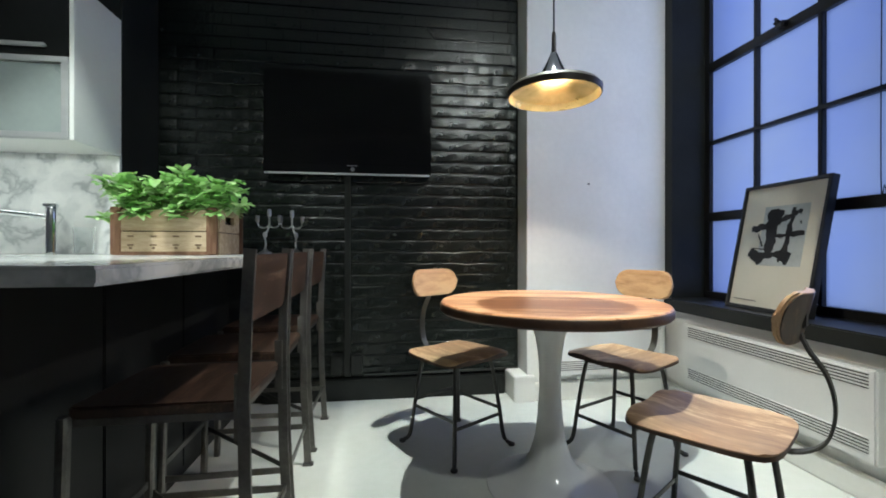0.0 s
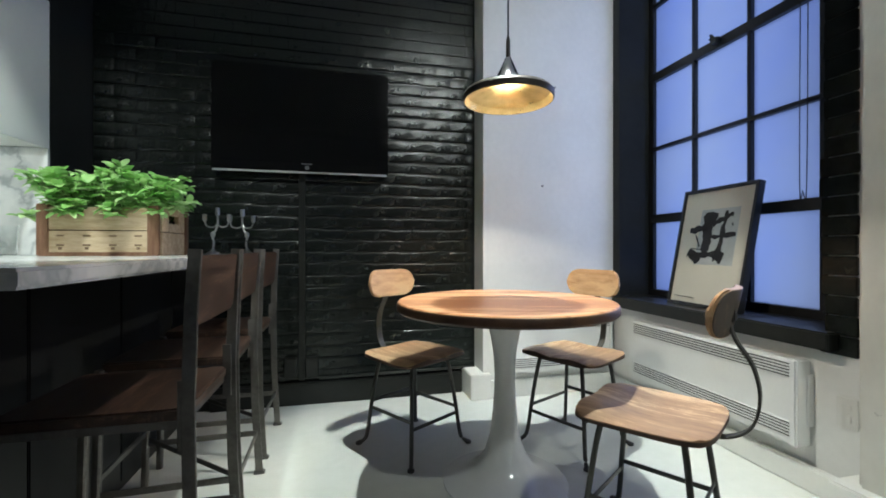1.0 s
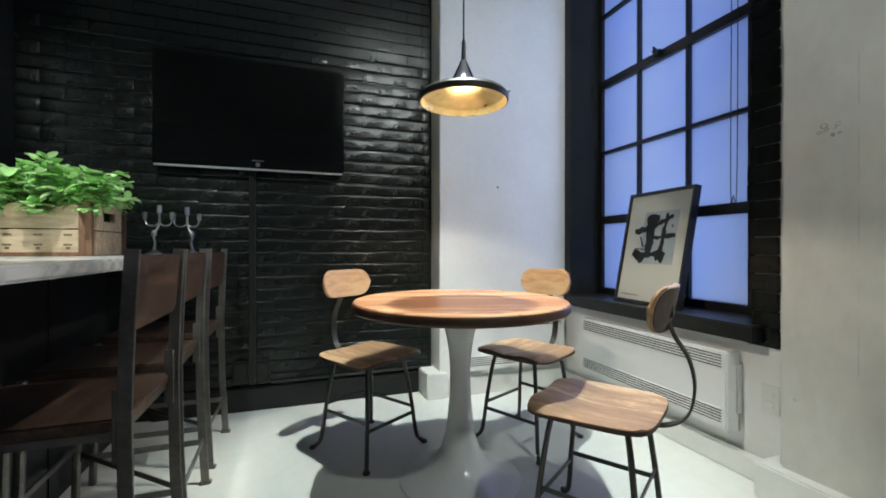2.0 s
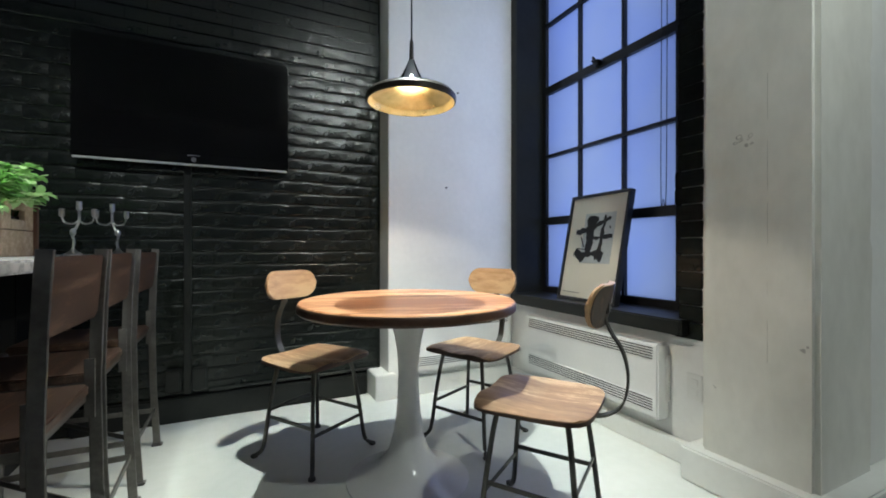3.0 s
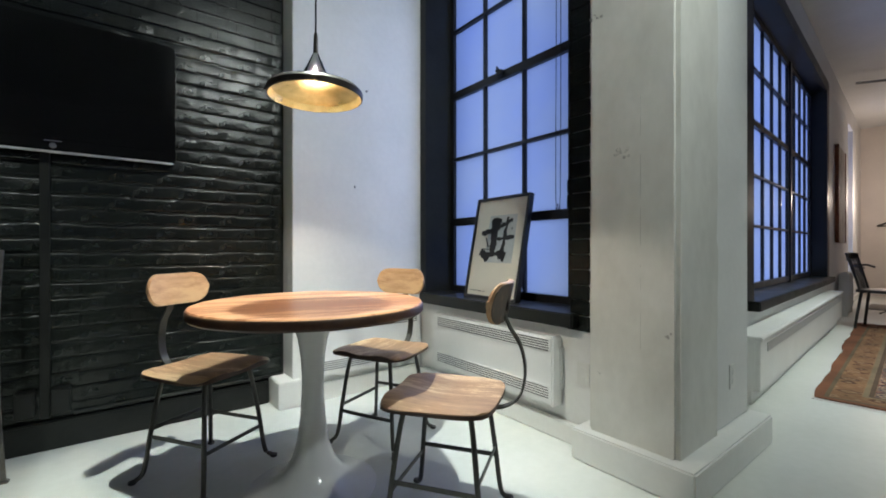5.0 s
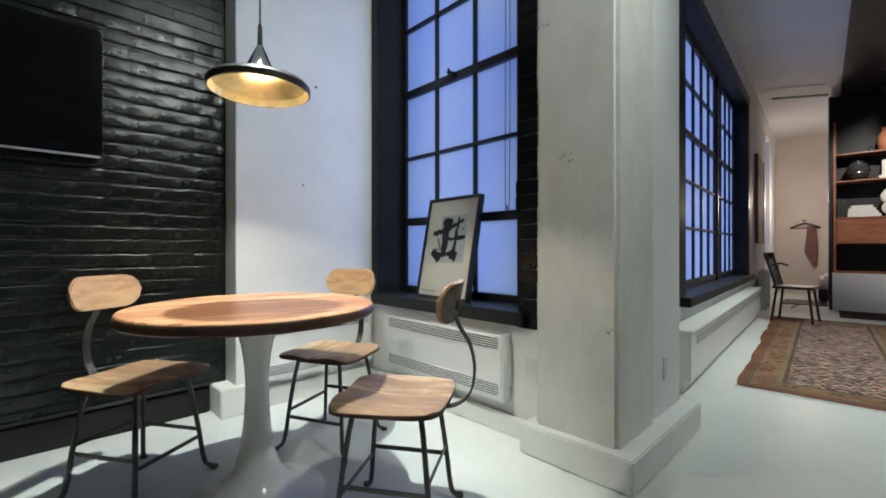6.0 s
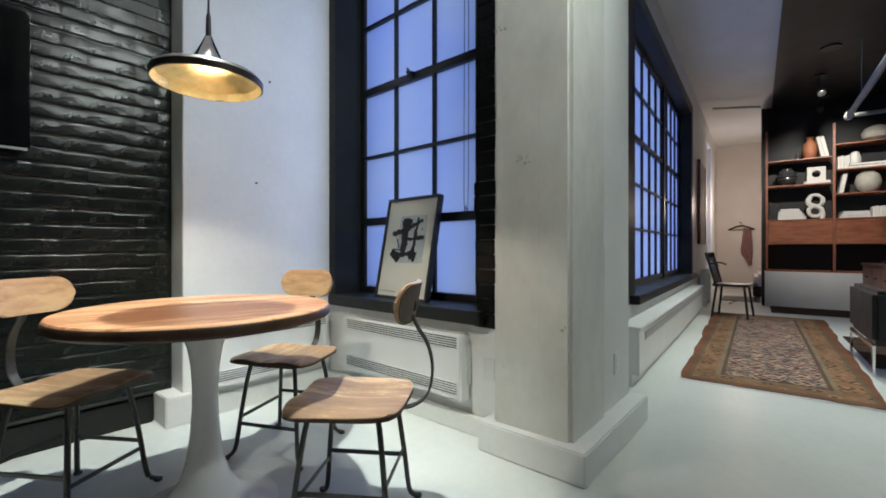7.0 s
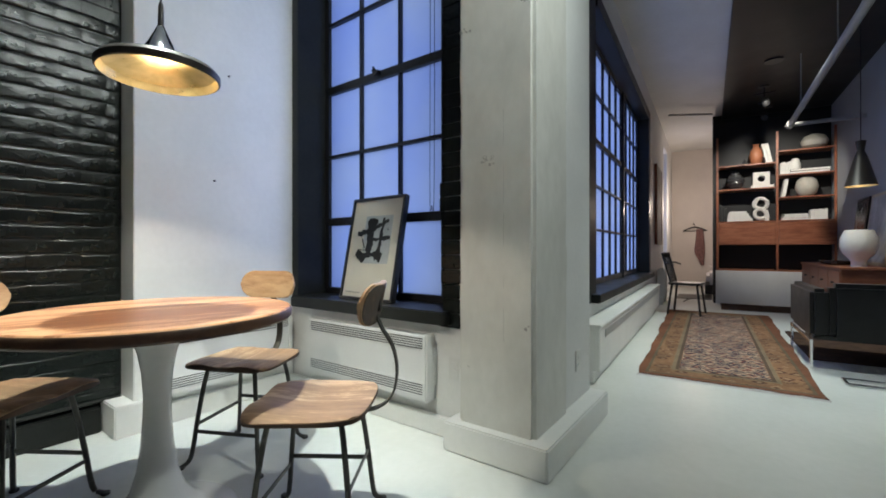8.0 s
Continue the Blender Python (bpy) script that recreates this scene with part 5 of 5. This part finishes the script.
pot("white_table_vase", [(0.066, 0), (0.062, 0.05), (0.075, 0.075), (0.128, 0.14), (0.158, 0.22), (0.152, 0.31), (0.118, 0.395), (0.108, 0.40), (0.100, 0.39)], CERAMIC, "large pale rounded ceramic vase on the sideboard", 3.3, -2.08, 0.772, 40)
pot("low_bowl", [(0.08, 0), (0.17, 0.015), (0.20, 0.05), (0.195, 0.05), (0.15, 0.025), (0.001, 0.015)], DARK_POT, "dark shallow bowl on the sideboard", 3.95, -2.05, 0.772, 40, "bowl")
for u, v, h_, w_, mt, lb in ((3.80, -2.31, 0.86, 0.80, MAT_BOARD, "gold framed picture leaning on the grey wall"), (4.55, -2.31, 0.86, 0.50, FRAME_BLACK, "dark framed picture leaning on the grey wall")):
    f = thing("leaning_picture", lb, "picture", on(u, v, 0.772) @ pose(0, 0, 0, 6))
    part("frame_board", box(-w_ / 2, w_ / 2, -0.02, 0.0, 0, h_, 0.004), GILT if mt is MAT_BOARD else FRAME_BLACK, f)
    part("picture_sheet", box(-w_ / 2 + 0.04, w_ / 2 - 0.04, 0.0, 0.004, 0.04, h_ - 0.04, 0), ART if mt is MAT_BOARD else DARK_POT, f)

# black cone pendant
bp_ = thing("cone_pendant", "tall black cone pendant lamp by the grey wall", "lamp", on(2.86, -2.0, 1.60))
part("shade", lathe([(0.128, 0.0), (0.125, 0.004), (0.05, 0.30), (0.028, 0.36), (0.042, 0.455), (0.036, 0.46)], 40, caps=False), BRASS_OUT, bp_)
part("inner_shade", lathe([(0.124, 0.002), (0.06, 0.22), (0.001, 0.24)], 40, caps=False), BRASS, bp_, "brass lining")
part("cord", sweep([(0, 0, 0.455), (0, 0, CEIL - 0.09 - 1.60)], 0.004, seg=8), FRAME_BLACK, bp_)

# ceiling pipe and track heads
pp = thing("ceiling_pipe", "grey painted sprinkler pipe hung below the ceiling", "pipe", LIVING)
part("main_run", sweep([(-0.5, -1.64, 2.70), (4.56, -1.66, 2.70)], 0.034, seg=16), PIPE, pp)
part("cross_run", sweep([(4.56, -1.62, 2.70), (4.56, -2.43, 2.70)], 0.028, seg=16), PIPE, pp)
part("elbow", lathe([(0.03, -0.05), (0.046, -0.045), (0.046, 0.045), (0.03, 0.05)], 20), PIPE, pp, "", pose(4.56, -1.66, 2.70, 0, 90))
for u in (1.95, 3.7):
    part("hanger", sweep([(u, -1.655, 2.72), (u, -1.655, 3.36)], 0.006, seg=8), PIPE, pp)
for u, v, kind_ in ((3.75, -1.40, 0), (4.75, -1.39, 1), (5.6, -1.45, 1)):
    s = thing("track_spotlight" if kind_ else "recessed_light", "small black ceiling spotlight" if kind_ else "black round recessed ceiling light", "spotlight", on(u, v, 3.36), "ceiling spotlights")
    part("canopy", lathe([(0.10 if not kind_ else 0.07, -0.02), (0.10 if not kind_ else 0.07, 0.0)], 28), FRAME_BLACK, s)
    if kind_:
        part("arm", sweep([(0, 0, -0.02), (0, 0, -0.16)], 0.010, seg=8), FRAME_BLACK, s)
        part("cross_bar", sweep([(-0.02, -0.13, -0.10), (0.02, 0.13, -0.10)], 0.008, seg=8), FRAME_BLACK, s)
        part("lamp_head", lathe([(0.03, -0.07), (0.045, -0.06), (0.045, 0.06), (0.03, 0.07)], 20), FRAME_BLACK, s, "", pose(0.03, -0.02, -0.23, 0, 55))
solid("wall_conduit", sweep([(5.4, -0.10, 3.33), (5.75, -0.75, 3.33)], 0.018, seg=8), PIPE, "thin pale conduit under the white ceiling", "conduit", LIVING)

# art on the white wall
for u, w_, z0, z1 in ((5.15, 0.9, 1.05, 2.45),):
    a = thing("wall_art", "tall pale abstract painting in a thin frame on the wall", "picture", LIVING @ pose(u, 0.10, 0))
    part("canvas", box(0, w_, -0.035, -0.002, z0, z1, 0.003), ART, a)
    for x in (-0.015, w_):
        part("frame_rail", box(x, x + 0.015, -0.045, -0.002, z0, z1, 0.002), TEAK, a)
pr_ = thing("pipe_radiator", "white cast-iron radiator below the painting", "radiator", LIVING @ pose(5.2, 0.02, 0))
for k in range(9):
    part("radiator_fin", box(k * 0.075, k * 0.075 + 0.055, -0.06, 0.05, 0.08, 0.62, 0.02), HEATER, pr_)
part("bottom_pipe", sweep([(-0.06, 0, 0.13), (0.75, 0, 0.13)], 0.02, seg=8), HEATER, pr_)
part("foot", box(0.01, 0.05, -0.05, 0.04, 0.0, 0.09, 0.004), HEATER, pr_)
part("foot", box(0.61, 0.65, -0.05, 0.04, 0.0, 0.09, 0.004), HEATER, pr_)

# bedroom beyond the opening
bed = thing("bed", "low bed with white rumpled linen in the far room", "bed", on(8.2, -1.25, 0))
part("base", box(-0.8, 1.0, -0.9, 0.62, 0.02, 0.22, 0.01), FRAME_BLACK, bed)
part("mattress", box(-0.78, 0.98, -0.88, 0.60, 0.22, 0.46, 0.06), LINEN, bed)
part("pillow", box(0.3, 0.85, 0.05, 0.55, 0.45, 0.66, 0.09), LINEN, bed, "plump white pillow")
dm = solid("floor_mat", prism(rounded(0.9, 0.6, 0.05), 0.001, 0.012, 0.003), LEATHER, "dark mat on the bedroom floor", "mat", on(6.9, -0.45, 0))
ck = thing("coat_hanger", "dark coat hanger on the cream wall", "hanger", on(9.28, -0.40, 1.52))
part("hook", sweep(smooth_path([(0, 0, 0.0), (-0.02, 0, 0.05), (-0.02, 0.02, 0.085), (-0.02, 0.04, 0.06)], 4), 0.008, seg=8), FRAME_BLACK, ck)
part("shoulder_bar", sweep(smooth_path([(-0.02, -0.26, -0.10), (-0.02, 0, 0.0), (-0.02, 0.26, -0.10)], 5), 0.016, seg=8), FRAME_BLACK, ck)
part("cross_bar", sweep([(-0.02, -0.25, -0.10), (-0.02, 0.25, -0.10)], 0.010, seg=8), FRAME_BLACK, ck)
sf = bmesh.new()
for k in range(4):
    x = -0.07 + 0.04 * k
    sweep(smooth_path([(-0.03, x * 0.6 - 0.1, -0.06), (-0.04, x - 0.1, -0.35), (-0.03, x * 1.3 - 0.09, -0.6), (-0.03, x * 0.7 - 0.11, -0.95 + 0.07 * k)], 5), 0.035, seg=8, bm=sf)
solid("hanging_scarf", sf, SCARF, "dark patterned scarf draped over the hanger", "scarf", on(9.28, -0.40, 1.52))

# ---- bricks of the black wall, last ----
rb = random.Random(21)
BL, BH, J, JV = 0.205, 0.0665, 0.0065, 0.0008
PROFILE = ((0.012, 0.0), (0.003, 0.0), (0.0006, 0.004), (0.0, 0.012), (0.0, BH - 0.010), (0.0010, BH - 0.004), (0.0036, BH), (0.012, BH))


def brick_block(length, rng, sag=0.0022):
    """A painted brick: the front rounded over along its long edges, the ends nearly closed with paint."""
    bm, rings = bmesh.new(), []
    lip = rng.choice((0.25, 0.4, 0.6, 1.0))
    for k, f in enumerate((0, 0.03, 0.35, 0.68, 0.97, 1)):
        end = 0.0007 if k in (0, 5) else 0.0
        if k not in (1, 5):
            dz, dy = rng.uniform(-sag, sag), rng.uniform(-0.0005, 0.0005)
        rings.append([bm.verts.new((length * f, (y if z < 0.03 else y * lip) + (end + dy) if y < 0.011 else y, z + dz)) for y, z in PROFILE])
    for p, q in zip(rings, rings[1:]):
        for k in range(len(PROFILE) - 1):
            bm.faces.new((p[k], q[k], q[k + 1], p[k + 1]))
    bm.faces.new(rings[0])
    bm.faces.new(rings[-1][::-1])
    return bm


shapes = [mesh_of("brick", brick_block(BL, rb), BLACK_BRICK, 60) for k in range(9)]
upper = bmesh.new()
X0, X1 = -1.345, 0.880
row, proud = 0, 0.0
z = 0.142
while z < CEIL - BH:
    rowp = rb.uniform(-0.0035, 0.0035)
    x = X0 - (0 if row % 2 == 0 else (BL + J) / 2)
    while x < X1 - 0.03:
        a, b = max(x, X0), min(x + BL, X1)
        if b - a > 0.05:
            proud = rowp + rb.uniform(-0.0008, 0.0012)
            if z < 2.18:
                br = new("brick", rb.choice(shapes))
                br.parent = wall_north
                br.matrix_basis = pose(a, 2.7325 - proud, z + rb.uniform(-0.0015, 0.0015), rb.uniform(-0.3, 0.3), rb.uniform(-0.45, 0.45), rb.uniform(-0.1, 0.1)) @ Matrix.Diagonal(((b - a) / BL, 1, 1, 1))
            else:
                box(a, b, 2.7325 - proud, 2.745, z, z + BH, 0.003, upper)
        x += BL + JV
    z += BH + J
    row += 1
tagged(part("upper_bricks", upper, BLACK_BRICK, wall_north, "glossy black painted bricks"), kind="stuff")
